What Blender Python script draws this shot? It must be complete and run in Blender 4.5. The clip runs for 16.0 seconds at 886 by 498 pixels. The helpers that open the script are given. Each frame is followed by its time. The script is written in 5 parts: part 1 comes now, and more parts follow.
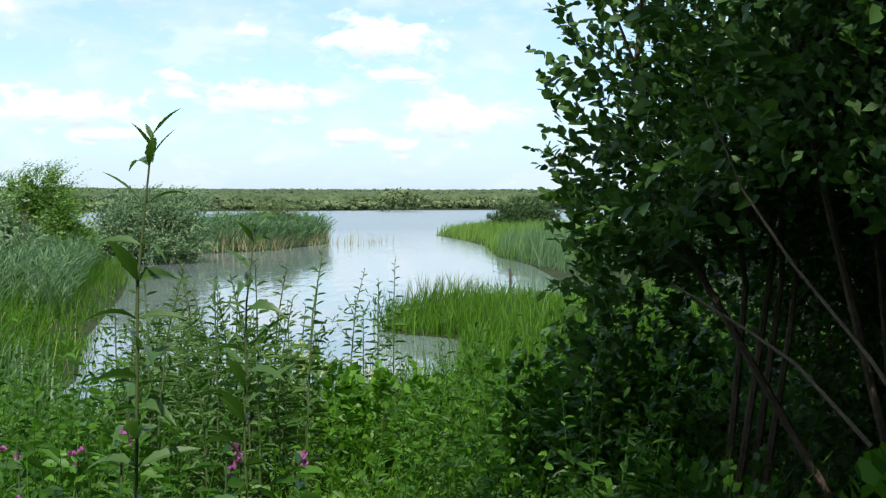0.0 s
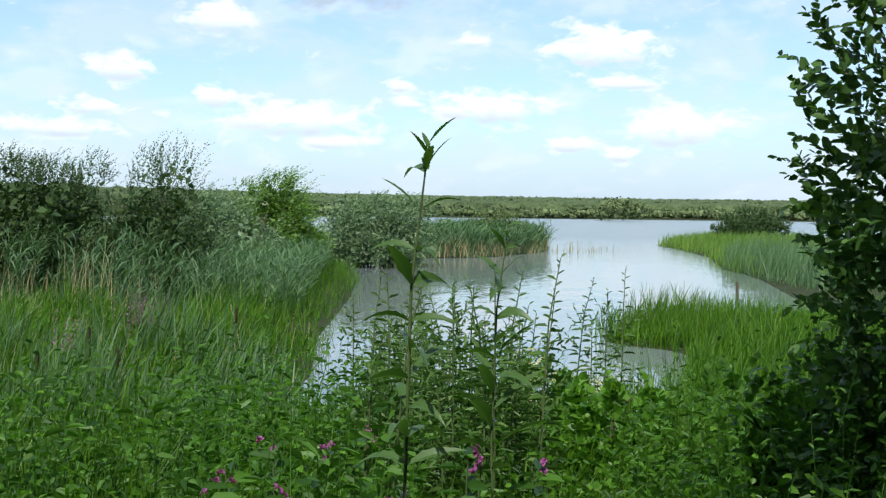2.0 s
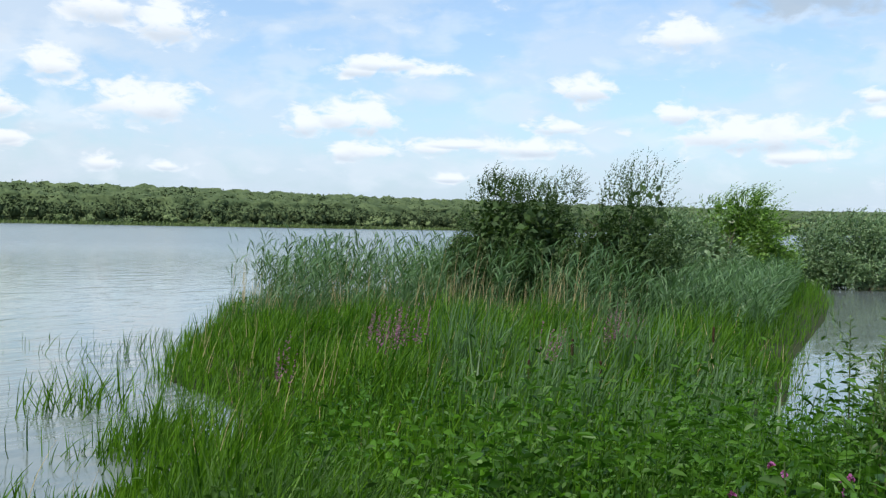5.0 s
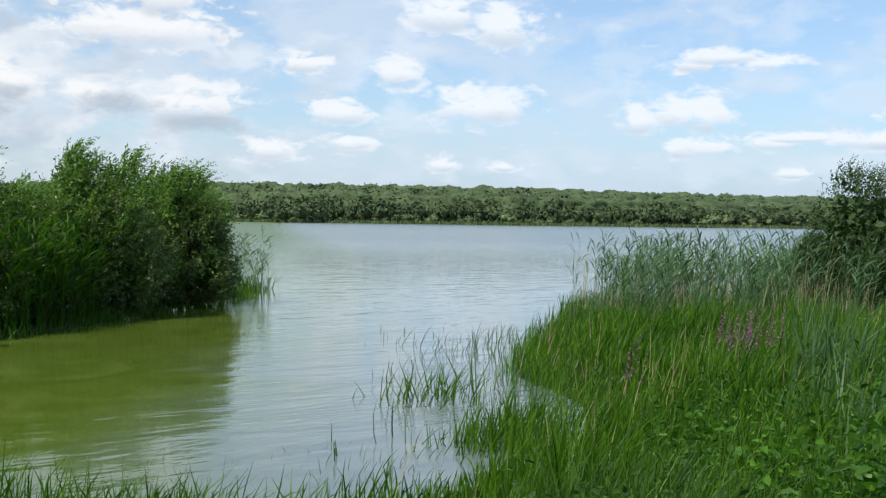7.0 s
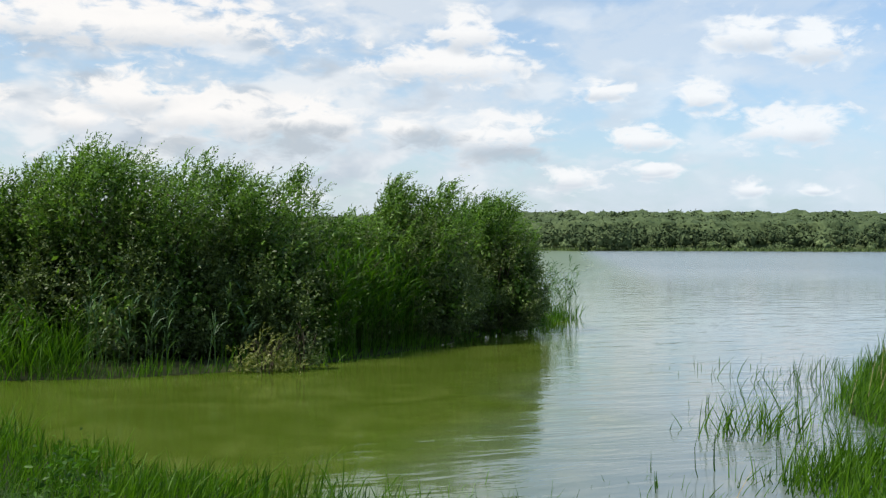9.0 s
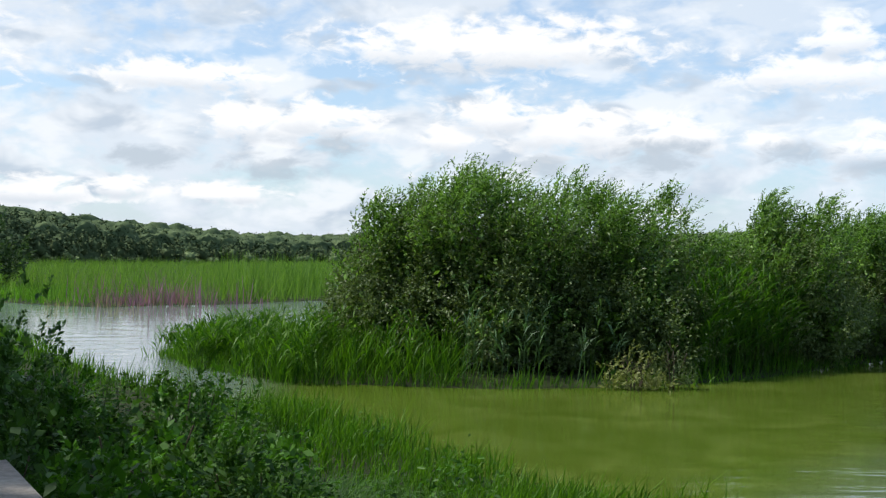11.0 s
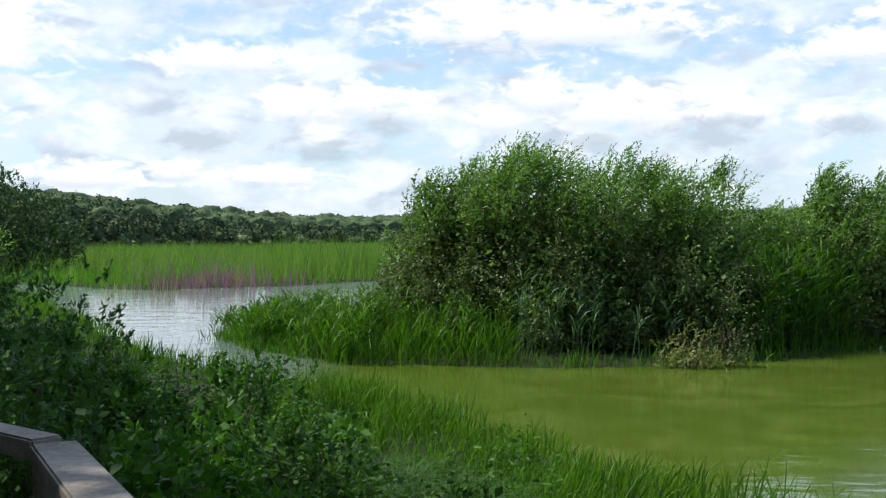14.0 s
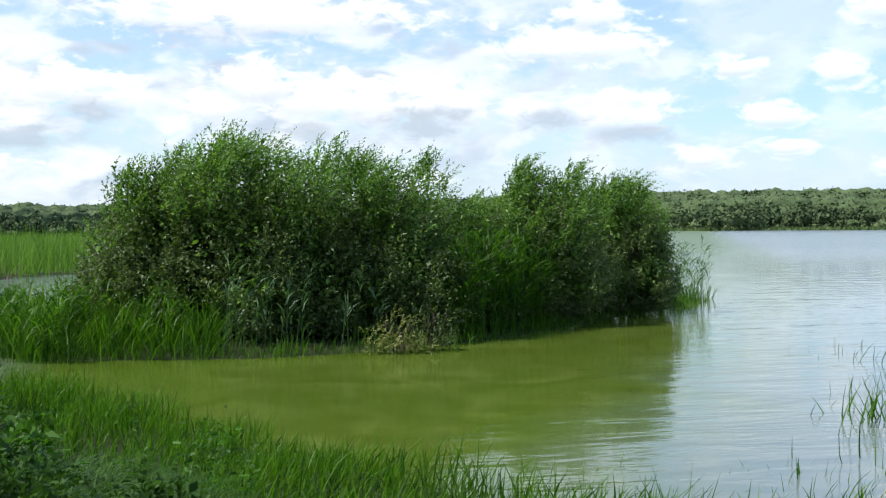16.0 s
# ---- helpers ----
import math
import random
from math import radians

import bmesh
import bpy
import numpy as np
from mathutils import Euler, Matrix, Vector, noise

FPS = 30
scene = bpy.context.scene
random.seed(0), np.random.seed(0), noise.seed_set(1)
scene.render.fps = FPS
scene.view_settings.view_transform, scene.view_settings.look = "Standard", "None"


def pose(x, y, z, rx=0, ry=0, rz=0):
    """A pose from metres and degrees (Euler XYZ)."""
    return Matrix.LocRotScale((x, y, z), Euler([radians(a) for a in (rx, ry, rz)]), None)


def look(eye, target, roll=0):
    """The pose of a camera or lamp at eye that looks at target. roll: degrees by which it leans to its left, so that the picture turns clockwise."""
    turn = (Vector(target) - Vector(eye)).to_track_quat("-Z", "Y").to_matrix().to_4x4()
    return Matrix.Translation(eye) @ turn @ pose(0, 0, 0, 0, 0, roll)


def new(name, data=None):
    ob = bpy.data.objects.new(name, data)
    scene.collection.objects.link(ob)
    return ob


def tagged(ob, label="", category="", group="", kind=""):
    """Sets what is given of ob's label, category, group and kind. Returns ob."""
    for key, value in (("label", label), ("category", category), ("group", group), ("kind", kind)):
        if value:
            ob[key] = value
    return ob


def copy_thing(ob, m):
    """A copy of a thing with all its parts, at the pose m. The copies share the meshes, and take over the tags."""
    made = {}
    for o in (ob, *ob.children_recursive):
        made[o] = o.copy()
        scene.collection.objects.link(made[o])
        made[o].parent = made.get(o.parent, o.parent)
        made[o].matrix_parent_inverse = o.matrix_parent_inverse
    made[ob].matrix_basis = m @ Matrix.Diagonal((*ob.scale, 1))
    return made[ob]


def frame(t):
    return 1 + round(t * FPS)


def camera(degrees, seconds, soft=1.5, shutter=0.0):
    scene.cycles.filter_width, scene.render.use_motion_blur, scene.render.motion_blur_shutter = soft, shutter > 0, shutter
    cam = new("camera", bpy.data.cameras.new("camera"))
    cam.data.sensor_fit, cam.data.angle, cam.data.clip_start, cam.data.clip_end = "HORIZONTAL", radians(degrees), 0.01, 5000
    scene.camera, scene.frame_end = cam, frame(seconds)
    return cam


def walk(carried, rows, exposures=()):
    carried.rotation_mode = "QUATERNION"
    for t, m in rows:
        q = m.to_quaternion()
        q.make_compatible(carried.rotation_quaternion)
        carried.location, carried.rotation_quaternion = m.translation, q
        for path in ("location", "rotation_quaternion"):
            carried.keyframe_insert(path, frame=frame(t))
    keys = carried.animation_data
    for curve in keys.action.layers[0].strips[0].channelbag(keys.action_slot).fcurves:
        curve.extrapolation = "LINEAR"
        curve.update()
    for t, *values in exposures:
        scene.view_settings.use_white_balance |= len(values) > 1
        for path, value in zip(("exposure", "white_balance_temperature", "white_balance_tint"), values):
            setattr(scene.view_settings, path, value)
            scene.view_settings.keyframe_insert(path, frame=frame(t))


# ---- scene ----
TURNS = [  # seconds, turn to the left, tilt, lean
    (0.0, 0.03, -2.23, 0.22),
    (0.5, 2.29, -1.94, 0.11),
    (1.0, 5.34, -2.08, -0.48),
    (1.5, 8.64, -1.97, -0.85),
    (2.0, 11.66, -1.85, -0.70),
    (2.5, 14.84, -1.65, -0.61),
    (3.0, 18.16, -1.62, -1.00),
    (3.5, 22.13, -1.52, -0.78),
    (4.0, 26.21, -1.35, -1.00),
    (6.3, 47.83, -1.27, -0.34),
    (6.5, 49.27, -1.26, -0.26),
    (7.0, 53.61, -1.64, -0.73),
    (7.5, 58.21, -1.58, -0.65),
    (8.0, 62.59, -1.45, -0.19),
    (8.5, 66.09, -0.81, -0.06),
    (9.0, 69.72, -0.24, -0.08),
    (9.5, 74.61, -0.11, 0.00),
    (10.0, 79.53, 0.42, -0.57),
    (12.3, 96.20, 0.02, -0.04),
    (12.5, 96.42, 0.01, -0.10),
    (13.0, 96.06, -0.06, 0.13),
    (13.5, 94.11, -0.27, -0.09),
    (14.0, 91.57, -0.55, 0.03),
    (14.5, 88.70, -0.94, 0.14),
    (15.0, 85.56, -1.11, 0.46),
    (15.5, 81.20, -1.18, 0.71),
    (16.0, 76.45, -1.20, 0.43),
]

EYE, ARM = 2.0, 0.46          # eye above the water; the camera swings round the body at arm's length


def stand(turn, tilt, lean):
    a = radians(turn)
    return pose(-ARM * math.sin(a), ARM * math.cos(a), EYE, 90 + tilt, 0, turn) @ pose(0, 0, 0, 0, 0, -lean)


cam = camera(45.0, 16.0, soft=1.3)
walk(cam, [(t, stand(a, b, c)) for t, a, b, c in TURNS], [(0, 0.14, 6380, 10), (2.5, 0.02, 6380, 10), (4, -0.04, 6450, 10), (6.5, -0.19, 6300, 10), (8.5, -0.2, 6600, 10), (10, -0.12, 6450, 10), (12.5, 0.0, 6300, 10), (16, 0.11, 6250, 10)])

# ---- light ----
SUN_AZ, SUN_EL = 183.0, 52.0     # degrees to the left of +y, and up


def maths(nt, op, a, b=None, clamp=False):
    n = nt.nodes.new("ShaderNodeMath")
    n.operation, n.use_clamp = op, clamp
    for i, v in enumerate((a, b)):
        if v is None:
            continue
        if isinstance(v, (int, float)):
            n.inputs[i].default_value = v
        else:
            nt.links.new(v, n.inputs[i])
    return n.outputs[0]


def mix(nt, f, a, b, blend="MIX"):
    n = nt.nodes.new("ShaderNodeMix")
    n.data_type, n.blend_type = "RGBA", blend
    for sock, v in ((n.inputs[0], f), (n.inputs[6], a), (n.inputs[7], b)):
        if isinstance(v, (int, float)):
            sock.default_value = v
        elif isinstance(v, tuple):
            sock.default_value = (*v[:3], 1)
        else:
            nt.links.new(v, sock)
    return n.outputs[2]


def ramp(nt, f, lo, hi):
    n = nt.nodes.new("ShaderNodeMapRange")
    n.interpolation_type = "SMOOTHSTEP"
    n.inputs[1].default_value, n.inputs[2].default_value = lo, hi
    nt.links.new(f, n.inputs[0])
    return n.outputs[0]


def noise_tex(nt, vec, scale, detail=4.0, rough=0.55, warp=0.0):
    n = nt.nodes.new("ShaderNodeTexNoise")
    n.inputs["Scale"].default_value, n.inputs["Detail"].default_value = scale, detail
    n.inputs["Roughness"].default_value, n.inputs["Distortion"].default_value = rough, warp
    if vec is not None:
        nt.links.new(vec, n.inputs["Vector"])
    return n.outputs["Fac"]


# cumulus: degrees to the left, degrees up, half width, half height
CLOUDS_EAST = [(3.2, 8.8, 3.3, 1.3), (2.1, 7.0, 2.3, 0.4), (-0.6, 4.7, 3.3, 1.3), (2.4, 3.3, 1.2, 0.5), (4.9, 3.8, 1.5, 0.5), (9.3, 5.7, 3.5, 1.0), (13.5, 5.9, 1.0, 0.4), (14.1, 6.8, 0.8, 0.4), (19.8, 5.0, 4.8, 1.1), (23.8, 6.0, 1.2, 0.7), (17.4, 3.8, 2.3, 0.5), (28.5, 7.3, 1.9, 0.8), (30.0, 5.3, 1.6, 0.5), (31.4, 4.2, 2.9, 0.6), (35.3, 4.3, 1.8, 0.3), (35.6, 2.5, 1.2, 0.3), (39.9, 5.6, 1.5, 1.2), (39.7, 3.9, 1.6, 0.7), (39.4, 8.5, 2.3, 0.5), (10.2, 9.2, 1.0, 0.4), (23.5, 10.0, 2.1, 0.9)]
CLOUDS_NORTH = [(51.6, 6.0, 3.0, 1.2), (67.1, 5.9, 3.0, 1.3), (41.2, 5.7, 1.5, 1.2), (43.5, 5.3, 1.2, 0.9), (40.9, 3.8, 1.6, 0.6), (63.0, 3.6, 1.8, 0.7), (58.6, 3.8, 1.6, 0.5), (59.2, 5.6, 1.9, 0.8), (53.7, 2.9, 1.0, 0.5), (50.4, 2.8, 0.8, 0.3), (53.7, 10.8, 2.3, 1.1), (50.4, 10.2, 2.1, 1.3), (61.2, 8.1, 1.7, 0.6), (40.2, 8.2, 1.9, 0.6), (36.4, 8.1, 1.6, 0.5), (36.4, 4.1, 1.6, 0.5), (75.3, 6.6, 1.4, 0.7), (72.1, 6.2, 1.7, 0.7), (56.1, 7.7, 1.8, 0.9)]
CLOUDS_WEST = [(63.0, 3.5, 1.6, 0.8), (58.7, 4.0, 1.6, 0.5), (68.5, 11.3, 2.0, 1.3), (76.8, 6.7, 2.9, 1.3), (80.7, 6.5, 2.6, 1.2), (86.1, 7.7, 2.9, 1.3), (88.5, 6.4, 1.8, 0.9), (95.7, 7.4, 2.9, 1.2), (99.5, 7.1, 2.0, 1.3), (86.4, 11.3, 9.7, 1.6), (69.3, 9.6, 4.8, 1.2), (116.1, 10.0, 4.8, 3.9), (102.4, 9.4, 4.8, 1.0), (96.4, 7.0, 4.8, 1.1), (82.4, 6.9, 4.2, 1.4), (110.0, 3.3, 3.3, 0.9), (105.7, 3.6, 1.8, 0.8), (100.7, 3.3, 3.6, 0.7)]


CLOUDS_GREY = [(17.0, 11.6, 5.0, 1.2), (104.5, 5.1, 2.4, 0.9), (94.6, 6.0, 2.2, 0.7), (77.4, 5.4, 2.9, 1.2), (98.0, 4.7, 3.0, 0.9), (84.0, 5.0, 2.4, 0.8), (66.5, 4.8, 3.0, 0.7), (70.5, 5.6, 2.4, 0.8)]


def make_world():
    w = bpy.data.worlds.new("sky")
    scene.world = w
    w.use_nodes = True
    nt = w.node_tree
    nt.nodes.clear()
    out = nt.nodes.new("ShaderNodeOutputWorld")
    bg = nt.nodes.new("ShaderNodeBackground")
    sky = nt.nodes.new("ShaderNodeTexSky")
    sky.sky_type, sky.sun_disc = "NISHITA", False
    sky.sun_elevation, sky.sun_rotation = radians(SUN_EL), radians(-SUN_AZ)
    sky.air_density, sky.dust_density, sky.ozone_density = 1.0, 1.2, 1.2
    geo = nt.nodes.new("ShaderNodeTexCoord")
    sep = nt.nodes.new("ShaderNodeSeparateXYZ")
    nt.links.new(geo.outputs["Generated"], sep.inputs[0])
    x, y, z = sep.outputs
    az = maths(nt, "MULTIPLY", maths(nt, "ARCTAN2", maths(nt, "MULTIPLY", x, -1.0), y), 180 / math.pi)
    el = maths(nt, "MULTIPLY", maths(nt, "ARCSINE", z), 180 / math.pi)
    flat = nt.nodes.new("ShaderNodeCombineXYZ")        # degrees, with clouds drawn out sideways
    nt.links.new(az, flat.inputs[0])
    nt.links.new(maths(nt, "MULTIPLY", el, 2.0), flat.inputs[1])
    edge = noise_tex(nt, flat.outputs[0], 0.62, 6, 0.58, 0.35)
    broad = noise_tex(nt, flat.outputs[0], 0.12, 5, 0.55, 0.6)
    puffs = None
    under = None
    for ca, ce, hw, hh in CLOUDS_EAST + CLOUDS_NORTH + CLOUDS_WEST:
        dx = maths(nt, "DIVIDE", maths(nt, "SUBTRACT", az, ca), hw)
        dy = maths(nt, "DIVIDE", maths(nt, "SUBTRACT", el, ce), hh)
        d = maths(nt, "SQRT", maths(nt, "ADD", maths(nt, "MULTIPLY", dx, dx), maths(nt, "MULTIPLY", dy, dy)))
        m = maths(nt, "SUBTRACT", 1.15, d)
        low = maths(nt, "MULTIPLY", maths(nt, "MULTIPLY", dy, -1.0), ramp(nt, m, 0.0, 0.5))
        puffs = m if puffs is None else maths(nt, "MAXIMUM", puffs, m)
        under = low if under is None else maths(nt, "MAXIMUM", under, low)
    body = maths(nt, "ADD", maths(nt, "MAXIMUM", puffs, -0.35), maths(nt, "MULTIPLY", maths(nt, "SUBTRACT", edge, 0.5), 3.1))
    cumulus = ramp(nt, body, 0.0, 0.75)
    veil = ramp(nt, maths(nt, "ADD", broad, maths(nt, "MULTIPLY", maths(nt, "SUBTRACT", edge, 0.5), 0.35)), 0.38, 0.64)
    haze = ramp(nt, el, 6.0, -0.5)
    west = ramp(nt, az, 42.0, 85.0)
    blue = mix(nt, 1.0, sky.outputs[0], (0.20, 0.215, 0.225), "MULTIPLY")
    blue = mix(nt, 0.30, blue, (0.78, 0.95, 1.12))
    blue = mix(nt, maths(nt, "MULTIPLY", haze, 0.75), blue, (0.82, 0.96, 1.10))
    thin = maths(nt, "MULTIPLY", veil, maths(nt, "ADD", 0.52, maths(nt, "MULTIPLY", west, 0.42)))
    thin = maths(nt, "MULTIPLY", thin, maths(nt, "SUBTRACT", 1.0, maths(nt, "MULTIPLY", ramp(nt, el, 16.0, 40.0), 0.45)))
    scraps = noise_tex(nt, flat.outputs[0], 0.26, 4, 0.5, 0.25)
    band = maths(nt, "MULTIPLY", ramp(nt, el, 0.3, 2.5), ramp(nt, el, 22.0, 7.0))
    fluff = maths(nt, "MULTIPLY", ramp(nt, maths(nt, "ADD", scraps, maths(nt, "MULTIPLY", west, 0.07)), 0.50, 0.66), band)
    c = mix(nt, thin, blue, (0.96, 1.05, 1.15))
    grey = maths(nt, "MULTIPLY", ramp(nt, maths(nt, "ADD", under, maths(nt, "MULTIPLY", edge, 0.8)), 0.35, 1.25), 0.6)
    white = mix(nt, grey, (1.3, 1.3, 1.3), (0.66, 0.77, 0.90))
    grey_fluff = ramp(nt, noise_tex(nt, flat.outputs[0], 0.22, 4, 0.5, 0.3), 0.42, 0.62)
    c = mix(nt, maths(nt, "MULTIPLY", fluff, maths(nt, "ADD", 0.45, maths(nt, "MULTIPLY", west, 0.45))), c, mix(nt, maths(nt, "MULTIPLY", grey_fluff, maths(nt, "ADD", 0.15, maths(nt, "MULTIPLY", west, 0.75))), (1.15, 1.2, 1.25), (0.62, 0.74, 0.88)))
    c = mix(nt, cumulus, c, white)
    shade = None
    for ca, ce, hw, hh in CLOUDS_GREY:
        dx = maths(nt, "DIVIDE", maths(nt, "SUBTRACT", az, ca), hw)
        dy = maths(nt, "DIVIDE", maths(nt, "SUBTRACT", el, ce), hh)
        m = maths(nt, "SUBTRACT", 1.0, maths(nt, "SQRT", maths(nt, "ADD", maths(nt, "MULTIPLY", dx, dx), maths(nt, "MULTIPLY", dy, dy))))
        shade = m if shade is None else maths(nt, "MAXIMUM", shade, m)
    murk = ramp(nt, maths(nt, "ADD", maths(nt, "MAXIMUM", shade, -0.6), maths(nt, "MULTIPLY", maths(nt, "SUBTRACT", edge, 0.5), 2.4)), -0.05, 0.8)
    c = mix(nt, maths(nt, "MULTIPLY", murk, 0.7), c, (0.60, 0.70, 0.80))
    c = mix(nt, 1.0, c, mix(nt, ramp(nt, az, 45.0, 85.0), (0.93, 0.985, 1.04), (1.01, 1.0, 0.99)), "MULTIPLY")
    below = ramp(nt, el, -0.2, -2.0)
    c = mix(nt, below, c, (0.10, 0.12, 0.08))
    nt.links.new(c, bg.inputs[0])
    bg.inputs[1].default_value = 0.85
    nt.links.new(bg.outputs[0], out.inputs[0])


make_world()
sun = new("sun", bpy.data.lights.new("sun", "SUN"))
sun.data.energy, sun.data.angle, sun.data.color = 4.8, radians(0.6), (1.0, 0.95, 0.86)
sa, se = radians(SUN_AZ), radians(SUN_EL)
SUN_DIR = Vector((-math.sin(sa) * math.cos(se), math.cos(sa) * math.cos(se), math.sin(se)))
sun.matrix_world = look(SUN_DIR * 50, (0, 0, 0))


# ---- materials ----
def material(name):
    m = bpy.data.materials.new(name)
    m.use_nodes = True
    nt = m.node_tree
    return m, nt, nt.nodes["Principled BSDF"], nt.nodes["Material Output"]


def leaf_material(name, light, dark, through_=0.35, rough=0.45, patch=0.25):
    """Foliage: each leaf has its own tone, patches vary over a metre or two, and light passes through."""
    m, nt, p, out = material(name)
    geo = nt.nodes.new("ShaderNodeNewGeometry")
    tc = nt.nodes.new("ShaderNodeTexCoord")
    f = maths(nt, "ADD", maths(nt, "MULTIPLY", geo.outputs["Random Per Island"], 0.75), maths(nt, "MULTIPLY", noise_tex(nt, tc.outputs["Object"], patch, 3), 0.5))
    c = mix(nt, ramp(nt, f, 0.1, 1.15), dark, light)
    nt.links.new(c, p.inputs["Base Color"])
    p.inputs["Roughness"].default_value = rough
    p.inputs["Specular IOR Level"].default_value = 0.26
    tr = nt.nodes.new("ShaderNodeBsdfTranslucent")
    nt.links.new(mix(nt, 1.0, c, (1.4, 1.6, 0.6), "MULTIPLY"), tr.inputs[0])
    ms = nt.nodes.new("ShaderNodeMixShader")
    ms.inputs[0].default_value = through_
    nt.links.new(p.outputs[0], ms.inputs[1])
    nt.links.new(tr.outputs[0], ms.inputs[2])
    nt.links.new(ms.outputs[0], out.inputs[0])
    return m


def canopy_material(name, light, dark):
    """Distant crowns: tone by tree, and leafy mottling a metre across."""
    m, nt, p, out = material(name)
    geo = nt.nodes.new("ShaderNodeNewGeometry")
    tc = nt.nodes.new("ShaderNodeTexCoord")
    fine = noise_tex(nt, tc.outputs["Object"], 0.9, 4, 0.65)
    vor = nt.nodes.new("ShaderNodeTexVoronoi")
    vor.inputs["Scale"].default_value = 0.2
    nt.links.new(tc.outputs["Object"], vor.inputs["Vector"])
    sep = nt.nodes.new("ShaderNodeSeparateColor")
    nt.links.new(vor.outputs["Color"], sep.inputs[0])
    broad = maths(nt, "ADD", maths(nt, "MULTIPLY", noise_tex(nt, tc.outputs["Object"], 0.035, 3), 0.5), maths(nt, "MULTIPLY", sep.outputs[0], 0.5))
    f = maths(nt, "ADD", maths(nt, "MULTIPLY", geo.outputs["Random Per Island"], 0.30), maths(nt, "ADD", maths(nt, "MULTIPLY", fine, 0.35), maths(nt, "MULTIPLY", broad, 0.55)))
    nt.links.new(mix(nt, ramp(nt, f, 0.3, 0.95), dark, light), p.inputs["Base Color"])
    p.inputs["Roughness"].default_value = 0.9
    p.inputs["Specular IOR Level"].default_value = 0.1
    b = nt.nodes.new("ShaderNodeBump")
    b.inputs["Strength"].default_value, b.inputs["Distance"].default_value = 0.35, 0.5
    nt.links.new(fine, b.inputs["Height"])
    nt.links.new(b.outputs[0], p.inputs["Normal"])
    return m


def rough_material(name, a, b, scale, rough=0.85, bump=0.3, fine=12.0):
    m, nt, p, out = material(name)
    tc = nt.nodes.new("ShaderNodeTexCoord")
    n1, n2 = noise_tex(nt, tc.outputs["Object"], scale, 5), noise_tex(nt, tc.outputs["Object"], scale * fine, 6, 0.65)
    f = maths(nt, "ADD", maths(nt, "MULTIPLY", n1, 0.6), maths(nt, "MULTIPLY", n2, 0.4))
    nt.links.new(mix(nt, ramp(nt, f, 0.32, 0.68), a, b), p.inputs["Base Color"])
    p.inputs["Roughness"].default_value = rough
    p.inputs["Specular IOR Level"].default_value = 0.2
    bm = nt.nodes.new("ShaderNodeBump")
    bm.inputs["Strength"].default_value, bm.inputs["Distance"].default_value = bump, 0.02
    nt.links.new(n2, bm.inputs["Height"])
    nt.links.new(bm.outputs[0], p.inputs["Normal"])
    return m


